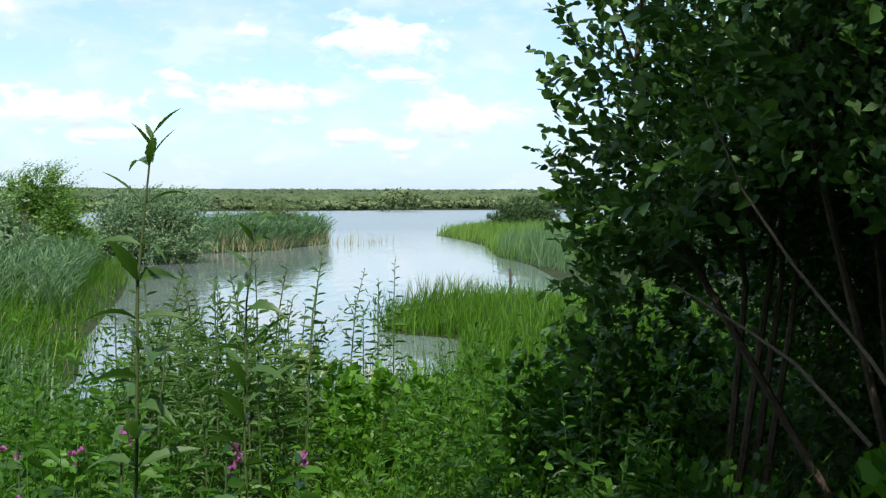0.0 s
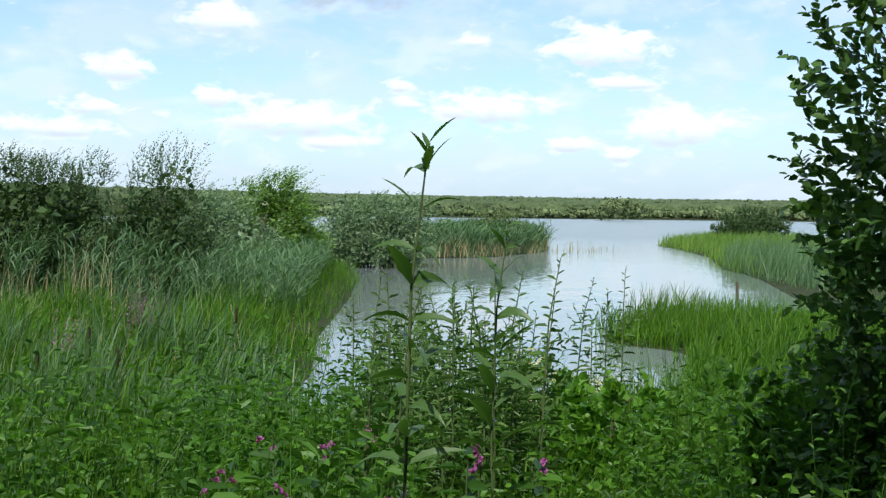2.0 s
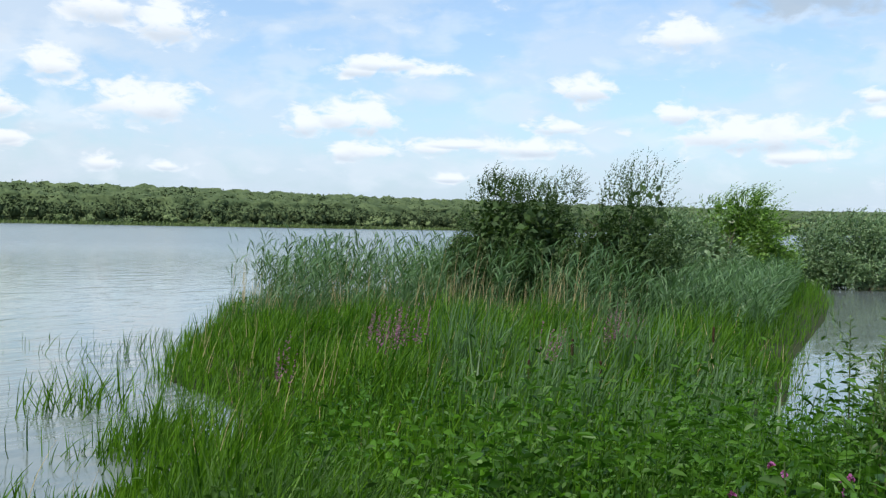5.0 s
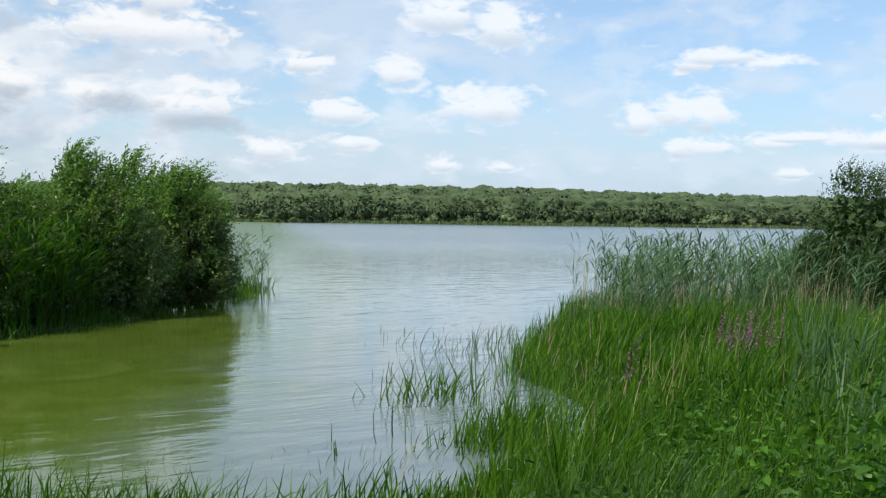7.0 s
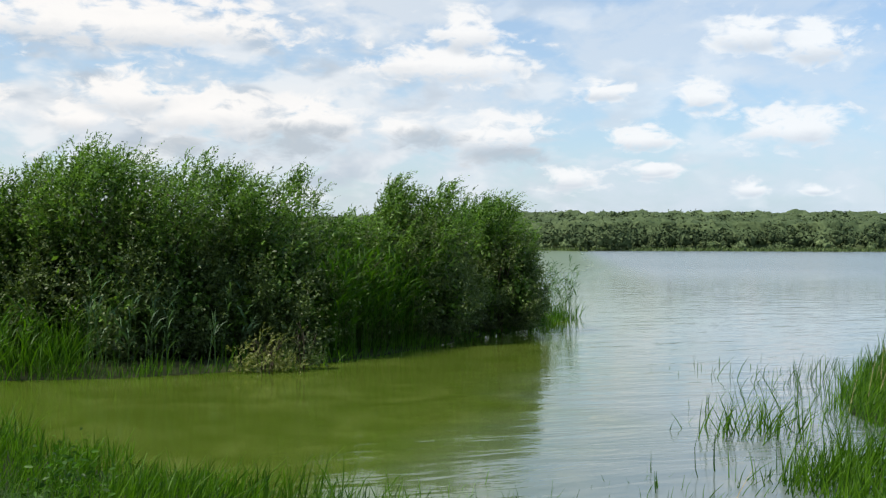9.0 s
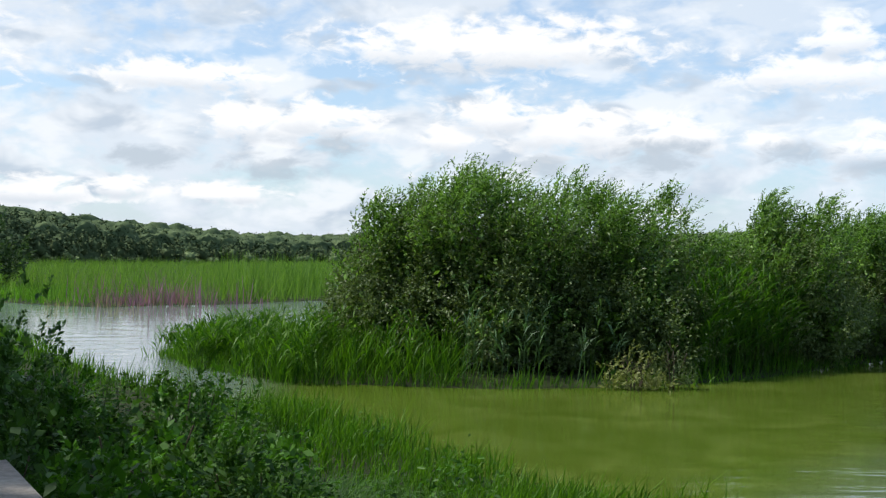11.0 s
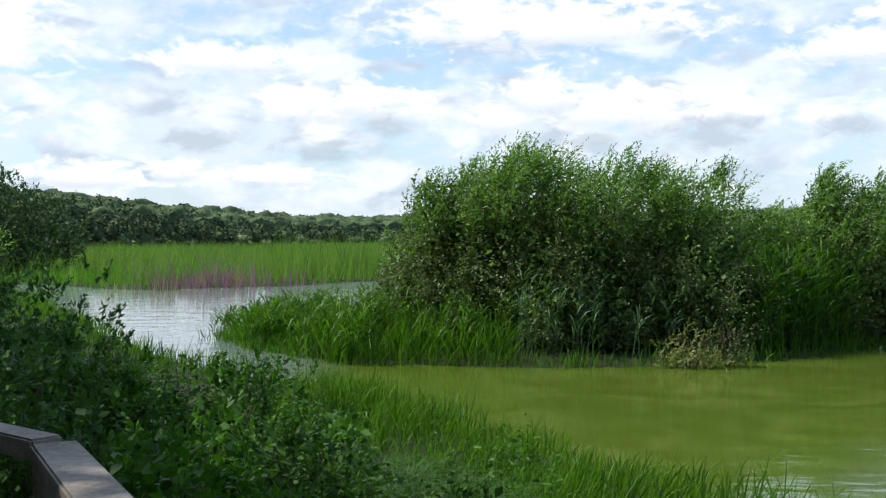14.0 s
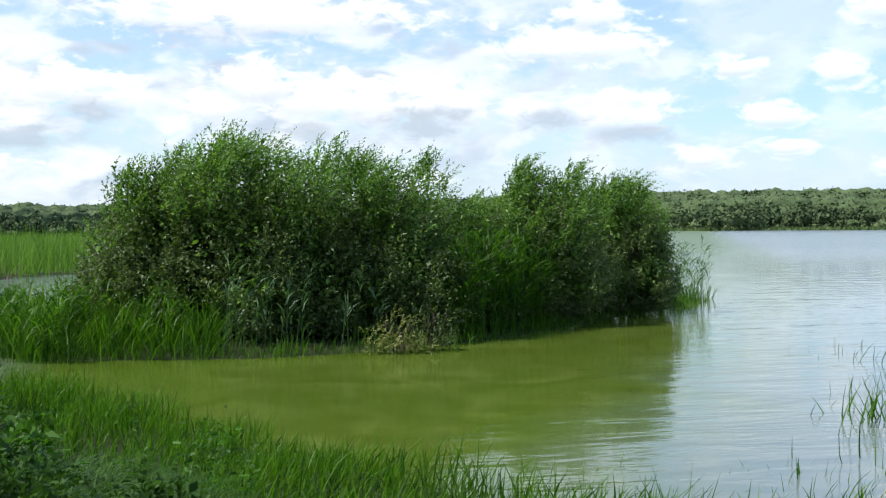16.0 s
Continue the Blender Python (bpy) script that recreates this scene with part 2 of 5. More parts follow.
def water_material():
    m, nt, p, out = material("lake_water")
    tc = nt.nodes.new("ShaderNodeTexCoord")
    sep = nt.nodes.new("ShaderNodeSeparateXYZ")
    nt.links.new(tc.outputs["Object"], sep.inputs[0])
    x, y, z = sep.outputs
    # green algae lie in the sheltered bay in front of the island
    n = noise_tex(nt, tc.outputs["Object"], 0.22, 4, 0.6, 0.8)
    side = maths(nt, "ADD", maths(nt, "MULTIPLY", x, 0.458), maths(nt, "MULTIPLY", y, 0.889))     # grows towards the open lake
    side = maths(nt, "ADD", side, maths(nt, "MULTIPLY", maths(nt, "MAXIMUM", maths(nt, "ADD", x, 26.0), -4.0), 0.19))
    bay = maths(nt, "ADD", side, maths(nt, "MULTIPLY", maths(nt, "SUBTRACT", n, 0.5), 3.0))
    algae = maths(nt, "MULTIPLY", ramp(nt, bay, 1.8, -0.8), ramp(nt, y, -3.6, -1.6))
    streak = noise_tex(nt, tc.outputs["Object"], 0.9, 6, 0.6, 1.5)
    green = mix(nt, ramp(nt, streak, 0.35, 0.75), (0.070, 0.108, 0.011), (0.108, 0.148, 0.024))
    mp2 = nt.nodes.new("ShaderNodeMapping")
    mp2.inputs["Rotation"].default_value = (0, 0, radians(60))
    mp2.inputs["Scale"].default_value = (0.25, 1.0, 1.0)
    nt.links.new(tc.outputs["Object"], mp2.inputs[0])
    scum = ramp(nt, noise_tex(nt, mp2.outputs[0], 2.2, 8, 0.7, 0.5), 0.55, 0.75)
    green = mix(nt, maths(nt, "MULTIPLY", scum, 0.4), green, (0.150, 0.195, 0.045))
    clear = mix(nt, n, (0.150, 0.185, 0.180), (0.175, 0.205, 0.190))
    tint = maths(nt, "MULTIPLY", ramp(nt, bay, 5.2, 0.8), ramp(nt, y, -3.6, -1.6))
    nt.links.new(mix(nt, tint, clear, green), p.inputs["Base Color"])
    p.inputs["IOR"].default_value = 1.33
    nt.links.new(maths(nt, "SUBTRACT", 0.5, maths(nt, "MULTIPLY", algae, 0.12)), p.inputs["Specular IOR Level"])
    away = maths(nt, "SQRT", maths(nt, "ADD", maths(nt, "MULTIPLY", x, x), maths(nt, "MULTIPLY", y, y)))      # the open lake is ruffled by the breeze
    ruffle = maths(nt, "MULTIPLY", ramp(nt, away, 18.0, 110.0), 0.22)
    nt.links.new(maths(nt, "ADD", maths(nt, "ADD", 0.03, ruffle), maths(nt, "MULTIPLY", algae, 0.08)), p.inputs["Roughness"])
    mp = nt.nodes.new("ShaderNodeMapping")
    mp.inputs["Rotation"].default_value = (0, 0, radians(-35))
    mp.inputs["Scale"].default_value = (1.0, 0.3, 1.0)
    nt.links.new(tc.outputs["Object"], mp.inputs[0])
    w1 = noise_tex(nt, mp.outputs[0], 1.6, 3, 0.5, 0.6)
    w2 = noise_tex(nt, mp.outputs[0], 6.0, 3, 0.5, 0.4)
    h = maths(nt, "ADD", w1, maths(nt, "MULTIPLY", w2, 0.25))
    h = maths(nt, "MULTIPLY", h, maths(nt, "SUBTRACT", 1.0, maths(nt, "MULTIPLY", algae, 0.8)))
    b = nt.nodes.new("ShaderNodeBump")
    b.inputs["Strength"].default_value, b.inputs["Distance"].default_value = 0.22, 0.08
    nt.links.new(h, b.inputs["Height"])
    nt.links.new(b.outputs[0], p.inputs["Normal"])
    return m


M_SEDGE = leaf_material("sedge_blades", (0.105, 0.225, 0.012), (0.018, 0.070, 0.005), 0.36, 0.5, 0.35)
M_REED = leaf_material("reed_blades", (0.125, 0.220, 0.095), (0.040, 0.090, 0.036), 0.28, 0.45, 0.3)
M_REEDBED = leaf_material("far_reed_blades", (0.165, 0.275, 0.042), (0.060, 0.135, 0.020), 0.35, 0.6, 0.14)
M_TUSSOCK = leaf_material("tussock_blades", (0.085, 0.180, 0.030), (0.018, 0.060, 0.009), 0.30, 0.58, 0.8)
M_DRY = leaf_material("dry_reed_stems", (0.42, 0.36, 0.20), (0.24, 0.20, 0.10), 0.15, 0.7)
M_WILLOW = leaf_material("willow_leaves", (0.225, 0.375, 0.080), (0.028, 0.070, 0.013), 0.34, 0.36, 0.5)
M_SILVER = leaf_material("silver_willow_leaves", (0.240, 0.340, 0.180), (0.045, 0.095, 0.040), 0.20, 0.40, 0.5)
M_SALLOW = leaf_material("sallow_leaves", (0.082, 0.138, 0.045), (0.026, 0.055, 0.018), 0.20, 0.62, 0.6)
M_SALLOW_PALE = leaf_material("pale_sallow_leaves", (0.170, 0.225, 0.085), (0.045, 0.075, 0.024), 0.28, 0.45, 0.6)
M_SHADE = leaf_material("shaded_sallow_leaves", (0.095, 0.190, 0.050), (0.020, 0.055, 0.012), 0.30, 0.42, 0.6)
M_HERB = leaf_material("herb_leaves", (0.084, 0.205, 0.022), (0.020, 0.066, 0.008), 0.35, 0.45, 0.8)
M_HERB_DARK = leaf_material("stalk_leaves", (0.070, 0.150, 0.026), (0.022, 0.058, 0.010), 0.28, 0.7, 1.0)
M_HERB_MID = leaf_material("narrow_herb_leaves", (0.130, 0.225, 0.065), (0.045, 0.105, 0.022), 0.3, 0.4, 1.0)
M_LIME = leaf_material("bindweed_leaves", (0.115, 0.265, 0.022), (0.045, 0.130, 0.012), 0.38, 0.42, 1.0)
M_OLIVE = leaf_material("olive_sallow_leaves", (0.30, 0.32, 0.12), (0.15, 0.17, 0.055), 0.3, 0.45, 0.8)
M_WOOD_FAR = canopy_material("woodland_leaves", (0.112, 0.150, 0.066), (0.046, 0.072, 0.032))
M_WOOD_PALE = canopy_material("shore_bush_leaves", (0.200, 0.255, 0.115), (0.085, 0.125, 0.050))
M_PURPLE = leaf_material("loosestrife_flowers", (0.34, 0.14, 0.28), (0.13, 0.11, 0.09), 0.25, 0.5, 1.0)
M_PINK = leaf_material("balsam_flowers", (0.42, 0.13, 0.38), (0.27, 0.07, 0.24), 0.35, 0.45, 3.0)
M_CREAM = leaf_material("cream_flowers", (0.62, 0.60, 0.38), (0.42, 0.42, 0.22), 0.3, 0.6, 3.0)
M_BARK = rough_material("bark", (0.055, 0.042, 0.028), (0.13, 0.105, 0.075), 3.0, 0.9, 0.6)
M_STEM = rough_material("green_stem", (0.05, 0.09, 0.03), (0.09, 0.12, 0.045), 6.0, 0.55, 0.1)
M_SOIL = rough_material("marsh_soil", (0.018, 0.024, 0.008), (0.036, 0.048, 0.014), 0.6, 0.95, 0.6)
M_RAIL = rough_material("weathered_wood", (0.145, 0.125, 0.104), (0.39, 0.345, 0.29), 2.2, 0.75, 0.35, 18.0)
M_SIGN = rough_material("sign_face", (0.55, 0.56, 0.55), (0.68, 0.69, 0.68), 4.0, 0.5, 0.05)
M_CATTAIL = rough_material("cattail_brown", (0.025, 0.015, 0.008), (0.06, 0.035, 0.018), 20.0, 0.95, 0.3)
M_WATER = water_material()

# ---- mesh tools ----
RNG = np.random.default_rng(7)
WIND = np.array([0.75, 0.55, 0.0])      # the breeze blows towards the right and away


class Quads:
    """Collects four-cornered faces as arrays, for one mesh of many small pieces."""

    def __init__(self):
        self.v, self.f, self.n = [], [], 0

    def add(self, verts, faces):
        self.v.append(verts.reshape(-1, 3))
        self.f.append(faces.reshape(-1, 4) + self.n)
        self.n += len(self.v[-1])
        return self

    def mesh(self, name, mat, smooth=False):
        v, f = np.concatenate(self.v), np.concatenate(self.f)
        me = bpy.data.meshes.new(name)
        me.vertices.add(len(v))
        me.vertices.foreach_set("co", v.astype(np.float32).ravel())
        me.loops.add(f.size)
        me.loops.foreach_set("vertex_index", f.astype(np.int32).ravel())
        me.polygons.add(len(f))
        me.polygons.foreach_set("loop_start", np.arange(0, f.size, 4, dtype=np.int32))
        me.polygons.foreach_set("loop_total", np.full(len(f), 4, dtype=np.int32))
        if smooth:
            me.polygons.foreach_set("use_smooth", np.ones(len(f), dtype=bool))
        me.update(calc_edges=True)
        me.validate()
        me.materials.append(mat)
        return me


def unit(a):
    return a / np.maximum(np.linalg.norm(a, axis=-1, keepdims=True), 1e-9)


def blades(q, base, height, width, lean, bend, rows=3):
    """Tapered grass blades: base (N,3), height and width (N,), lean and bend (N,3) in parts of the height."""
    n = len(base)
    s = np.linspace(0, 1, rows + 1)[None, :, None]
    up = np.array([0, 0, 1.0]) + lean
    mid = base[:, None] + (up[:, None] * s + bend[:, None] * s ** 2) * height[:, None, None]
    mid[..., 2] -= (np.linalg.norm(bend, axis=1)[:, None] * s[..., 0] ** 3 * 0.35) * height[:, None]
    a = RNG.uniform(0, math.tau, n)
    side = np.stack([np.cos(a), np.sin(a), np.zeros(n)], 1)[:, None]
    w = width[:, None, None] * (np.array([0.8, 1.0, 0.75, 0.12]) if rows == 3 else np.linspace(1, 0.15, rows + 1))[None, :, None]
    v = np.stack([mid - side * w / 2, mid + side * w / 2], 2)
    k = np.arange(rows)
    f = np.stack([2 * k, 2 * k + 1, 2 * k + 3, 2 * k + 2], 1)
    return q.add(v, f[None] + (np.arange(n) * 2 * (rows + 1))[:, None, None])


def leaves(q, p, d, length, width, fold=0.12, droop=0.15, roll=0.75):
    """Folded leaves: base points p, directions d (N,3)."""
    n = len(p)
    d = unit(d)
    side = unit(np.cross(d, RNG.normal(0, roll, (n, 3)) + np.array([0, 0, 1.0])))
    nor = np.cross(side, d)
    L, W = length[:, None], width[:, None]
    m = p + d * L * 0.45
    sag = np.array([0, 0, -1.0]) * L * droop
    if fold is None:
        v = np.stack([p, m + side * W / 2, p + d * L + sag, m - side * W / 2], 1)
        return q.add(v, np.arange(n * 4).reshape(n, 1, 4))
    m2 = p + d * L * 0.76 + sag * 0.5
    m1 = p + d * L * 0.32
    lift = nor * W * fold
    v = np.stack([p, m1 + side * W * 0.5 + lift, m2 + side * W * 0.36 + lift, p + d * L + sag, m2 - side * W * 0.36 + lift, m1 - side * W * 0.5 + lift], 1)
    f = np.array([[0, 1, 2, 3], [0, 3, 4, 5]])
    return q.add(v, f[None] + (np.arange(n) * 6)[:, None, None])


def shoots(q, p, d, length, bend, count, leaf_len, leaf_wid, spread=0.8, fold=0.12):
    """Leafy shoots: leaves set alternately along curved lines."""
    n = len(p)
    s = np.linspace(0.12, 1.0, count)[None, :, None] + RNG.uniform(-0.03, 0.03, (n, count, 1))
    d = unit(d)
    pts = p[:, None] + d[:, None] * length[:, None, None] * s + bend[:, None] * s ** 2 * length[:, None, None]
    tang = unit(d[:, None] + 2 * bend[:, None] * s)
    out = unit(tang + spread * unit(RNG.normal(0, 1, (n, count, 3))) * (1.15 - 0.5 * s))
    sz = RNG.uniform(0.65, 1.15, n * count) * (1.1 - 0.5 * np.repeat(s.reshape(-1), 1))
    return leaves(q, pts.reshape(-1, 3), out.reshape(-1, 3), leaf_len * sz, leaf_wid * sz, fold)


def tube(bm, pts, radii, sides=6):
    rings = []
    for i, (c, r) in enumerate(zip(pts, radii)):
        c = Vector(c)
        t = (Vector(pts[min(i + 1, len(pts) - 1)]) - Vector(pts[max(i - 1, 0)])).normalized()
        a = t.cross(Vector((0.31, 0.87, 0.2))).normalized()
        b = t.cross(a)
        rings.append([bm.verts.new(c + (a * math.cos(math.tau * k / sides) + b * math.sin(math.tau * k / sides)) * r) for k in range(sides)])
    for r0, r1 in zip(rings, rings[1:]):
        for k in range(sides):
            bm.faces.new((r0[k], r0[(k + 1) % sides], r1[(k + 1) % sides], r1[k]))
    bm.faces.new(rings[-1])
    bm.faces.new(rings[0][::-1])


def box(bm, size, m=Matrix.Identity(4), bevel=0.0):
    made = bmesh.ops.create_cube(bm, size=1.0, matrix=m @ Matrix.Diagonal((*size, 1)))
    if bevel:
        es = list({e for v in made["verts"] for e in v.link_edges})
        bmesh.ops.bevel(bm, geom=es, offset=bevel, segments=2, affect="EDGES", profile=0.6)


def part(name, data, mat, parent, label=""):
    """One mesh object under a thing or a part, from a bmesh or a mesh."""
    if isinstance(data, bmesh.types.BMesh):
        me = bpy.data.meshes.new(name)
        data.to_mesh(me)
        data.free()
        me.materials.append(mat)
        data = me
    ob = new(name, data)
    ob.parent = parent
    return tagged(ob, label)


def stuff(name, q, mat, label, category, smooth=False):
    return tagged(new(name, q.mesh(name, mat, smooth)), label, category, kind="stuff")


def inside(poly, p):
    x, y = p[:, 0], p[:, 1]
    res = np.zeros(len(p), bool)
    for (x0, y0), (x1, y1) in zip(poly, np.roll(poly, -1, 0)):
        c = (y0 > y) != (y1 > y)
        res ^= c & (x < (x1 - x0) * (y - y0) / (y1 - y0 + 1e-12) + x0)
    return res


def edge_distance(poly, p):
    d = np.full(len(p), 1e9)
    for a, b in zip(poly, np.roll(poly, -1, 0)):
        ab = b - a
        s = np.clip(((p - a) @ ab) / (ab @ ab), 0, 1)
        d = np.minimum(d, np.linalg.norm(p - a - s[:, None] * ab, axis=1))
    return d


def scatter(poly, n, keep=None):
    """About n random points in a polygon."""
    poly = np.array(poly, float)
    lo, hi = poly.min(0), poly.max(0)
    p = RNG.uniform(lo, hi, (int(n), 2))
    p = p[inside(poly, p)]
    return p


def clumped(p, size=1.9, keep=0.15):
    """Thins points so that they gather in clumps."""
    f = np.sin(p[:, 0] * size * 1.3 + 1.1 * np.sin(p[:, 1] * size)) * np.sin(p[:, 1] * size * 1.1 + 1.7 * np.sin(p[:, 0] * size * 0.7))
    return p[f > keep * RNG.uniform(-1, 2, len(p))]


def sector(az0, az1, r0, r1, n):
    a = np.radians(RNG.uniform(az0, az1, int(n)))
    r = np.sqrt(RNG.uniform(r0 ** 2, r1 ** 2, int(n)))
    p = np.column_stack([-np.sin(a) * r, np.cos(a) * r])
    return p[~inside(LAKE, p)]


def polar(az, dist, z=0.0):
    return np.array([-math.sin(radians(az)) * dist, math.cos(radians(az)) * dist, z])


# ---- shores ----
EAST_SHORE = [(-1.0, 10.2), (-0.3, 10.6), (0.15, 12), (0.35, 14), (0.4, 16), (0.1, 16.8), (-0.9, 17.4), (-1.1, 18.6), (0.5, 20), (2.5, 21),
              (3.2, 26), (3.0, 38), (2.2, 43), (2.0, 58), (-0.7, 78.5), (2, 95), (6, 116), (25, 125), (120, 150), (300, 250)]
FAR_SHORE = [(420, 500), (300, 720), (0, 760), (-130, 700), (-190, 540), (-203, 435), (-215, 330), (-225, 268), (-253, 212), (-303, 175), (-332, 162), (-319, 85)]
REED_SHORE = [(-140, 8), (-126, -12), (-70, -2), (-52, -3.6), (-43.4, -9), (-41.3, -12.8), (-46, -18.2), (-52, -24), (-44, -20.5), (-34, -13.8), (-24.2, -8.6), (-18.4, -5.3)]
NEAR_SHORE = [(-15.6, -3.3), (-14.5, -2.0), (-12.7, -0.9), (-11.1, 0.1), (-9.7, 1.0), (-8.9, 1.6), (-7.4, 2.4), (-6.3, 3.5), (-6.5, 4.84), (-6.8, 6.2), (-7.0, 6.9), (-7.6, 7.5)]
PENINSULA = [(-8.5, 8.2), (-9.5, 8.7), (-10.6, 9.0), (-12.6, 11.0), (-14.3, 12.9), (-16.4, 15.3), (-17.8, 16.9), (-18.2, 20), (-16.4, 25), (-14.6, 33), (-14.6, 48), (-12.6, 64), (-8, 66), (-6.1, 60.6), (-8, 50.5),
             (-10.2, 47.8), (-11.4, 43), (-11.4, 38.5), (-9.0, 31), (-7.4, 25), (-5.5, 16.8), (-5.2, 15.8), (-4.3, 12.9), (-4.0, 11), (-3.2, 9.6), (-2.0, 9.6)]
ISLAND = np.array([(-27, 13.8), (-24.3, 11.7), (-21.5, 8.6), (-19, 6), (-17.4, 3.6), (-17, 1.0), (-17.6, -2.0), (-19.5, -3.8), (-22.2, -5.2), (-24, -4), (-26, 0), (-29, 6), (-30, 12)])
LAKE = np.array(EAST_SHORE + FAR_SHORE + REED_SHORE + NEAR_SHORE + PENINSULA, float)


def far_profile(az):
    """Distance of the far bank and height of the wood above the eye, in degrees."""
    d = np.interp(az, [-20, 0, 12, 22, 32, 40, 50, 60, 66, 80, 92, 105, 114, 128], [760, 790, 730, 560, 420, 380, 350, 365, 385, 420, 330, 250, 190, 150])
    e = np.interp(az, [-20, 0, 10, 17, 25, 38, 50, 60, 66, 80, 92, 99, 105, 112, 128], [0.9, 0.95, 1.0, 1.05, 1.15, 1.35, 1.65, 1.75, 1.7, 1.4, 1.15, 1.15, 1.65, 2.4, 2.8])
    return d, e


def land_height(p):
    """Height of the ground over the water at points (N,2)."""
    wet = inside(LAKE, p) & ~inside(ISLAND, p)
    d = np.minimum(edge_distance(LAKE, p), edge_distance(ISLAND, p)) * np.where(wet, -1, 1)
    r = np.hypot(p[:, 0], p[:, 1])
    z = np.clip(d * 0.12, -0.7, 0.10) + 0.28 * np.clip((d - 1.0) / 3.0, 0, 1) * np.clip((9 - r) / 4, 0, 1)
    d0, e0 = far_profile(np.degrees(np.arctan2(-p[:, 0], p[:, 1])))
    reach = np.clip((r - d0 - 16) / (0.16 * d0), 0, 1)
    hill = EYE + np.minimum(r, d0 * 1.2) * np.tan(np.radians(e0)) * (0.40 + 0.46 * reach) - 6.0
    return np.where(wet, z, np.where(r > d0 + 10, np.maximum(z, hill * np.clip(reach * 12, 0, 1)), z))


def build_ground():
    radii = np.concatenate([[0.0], np.linspace(0.6, 30, 60), np.geomspace(31, 4500, 60)])
    na = 200
    ang = np.linspace(0, math.tau, na, endpoint=False)
    xy = np.stack([radii[:, None] * np.cos(ang), radii[:, None] * np.sin(ang)], -1).reshape(-1, 2)
    v = np.column_stack([xy, land_height(xy)])
    i, k = np.meshgrid(np.arange(len(radii) - 1), np.arange(na), indexing="ij")
    f = np.stack([i * na + k, (i + 1) * na + k, (i + 1) * na + (k + 1) % na, i * na + (k + 1) % na], -1)
    tagged(new("ground", Quads().add(v, f).mesh("ground", M_SOIL, True)), "dark marshy ground under grass and weeds", "ground", kind="structure")
    bm = bmesh.new()
    bmesh.ops.create_circle(bm, cap_ends=True, segments=96, radius=4000)
    me = bpy.data.meshes.new("water")
    bm.to_mesh(me)
    bm.free()
    me.materials.append(M_WATER)
    tagged(new("water", me), "rippled grey lake with green algae in the bay", "lake", kind="structure")


build_ground()


def ground_points(p):
    return np.column_stack([p, land_height(p)])


# ---- trees and bushes ----
def stems(thing, w, d, h, count, rnd, thick=0.045, mat=None, foot=0.35):
    for _ in range(count):
        bm = bmesh.new()
        a, r = rnd.uniform(0, math.tau), rnd.uniform(0.2, 0.95)
        top = Vector((math.cos(a) * r * w * 0.40, math.sin(a) * r * d * 0.40, h * rnd.uniform(0.5, 0.8)))
        base = Vector((top.x * foot, top.y * foot, -0.1))
        midp = base.lerp(top, 0.5) + Vector((rnd.uniform(-0.08, 0.08), rnd.uniform(-0.08, 0.08), 0.05)) * h
        tube(bm, [base, base.lerp(midp, 0.6), midp, midp.lerp(top, 0.6), top], [thick, thick * 0.85, thick * 0.65, thick * 0.4, 0.006], 6)
        for k in range(3):
            s0 = midp.lerp(top, rnd.uniform(0.0, 0.7))
            tube(bm, [s0, s0 + Vector((rnd.uniform(-0.2, 0.2), rnd.uniform(-0.2, 0.2), 0.16)) * h * 0.7], [thick * 0.35, 0.005], 5)
        part("limb", bm, mat or M_BARK, thing)


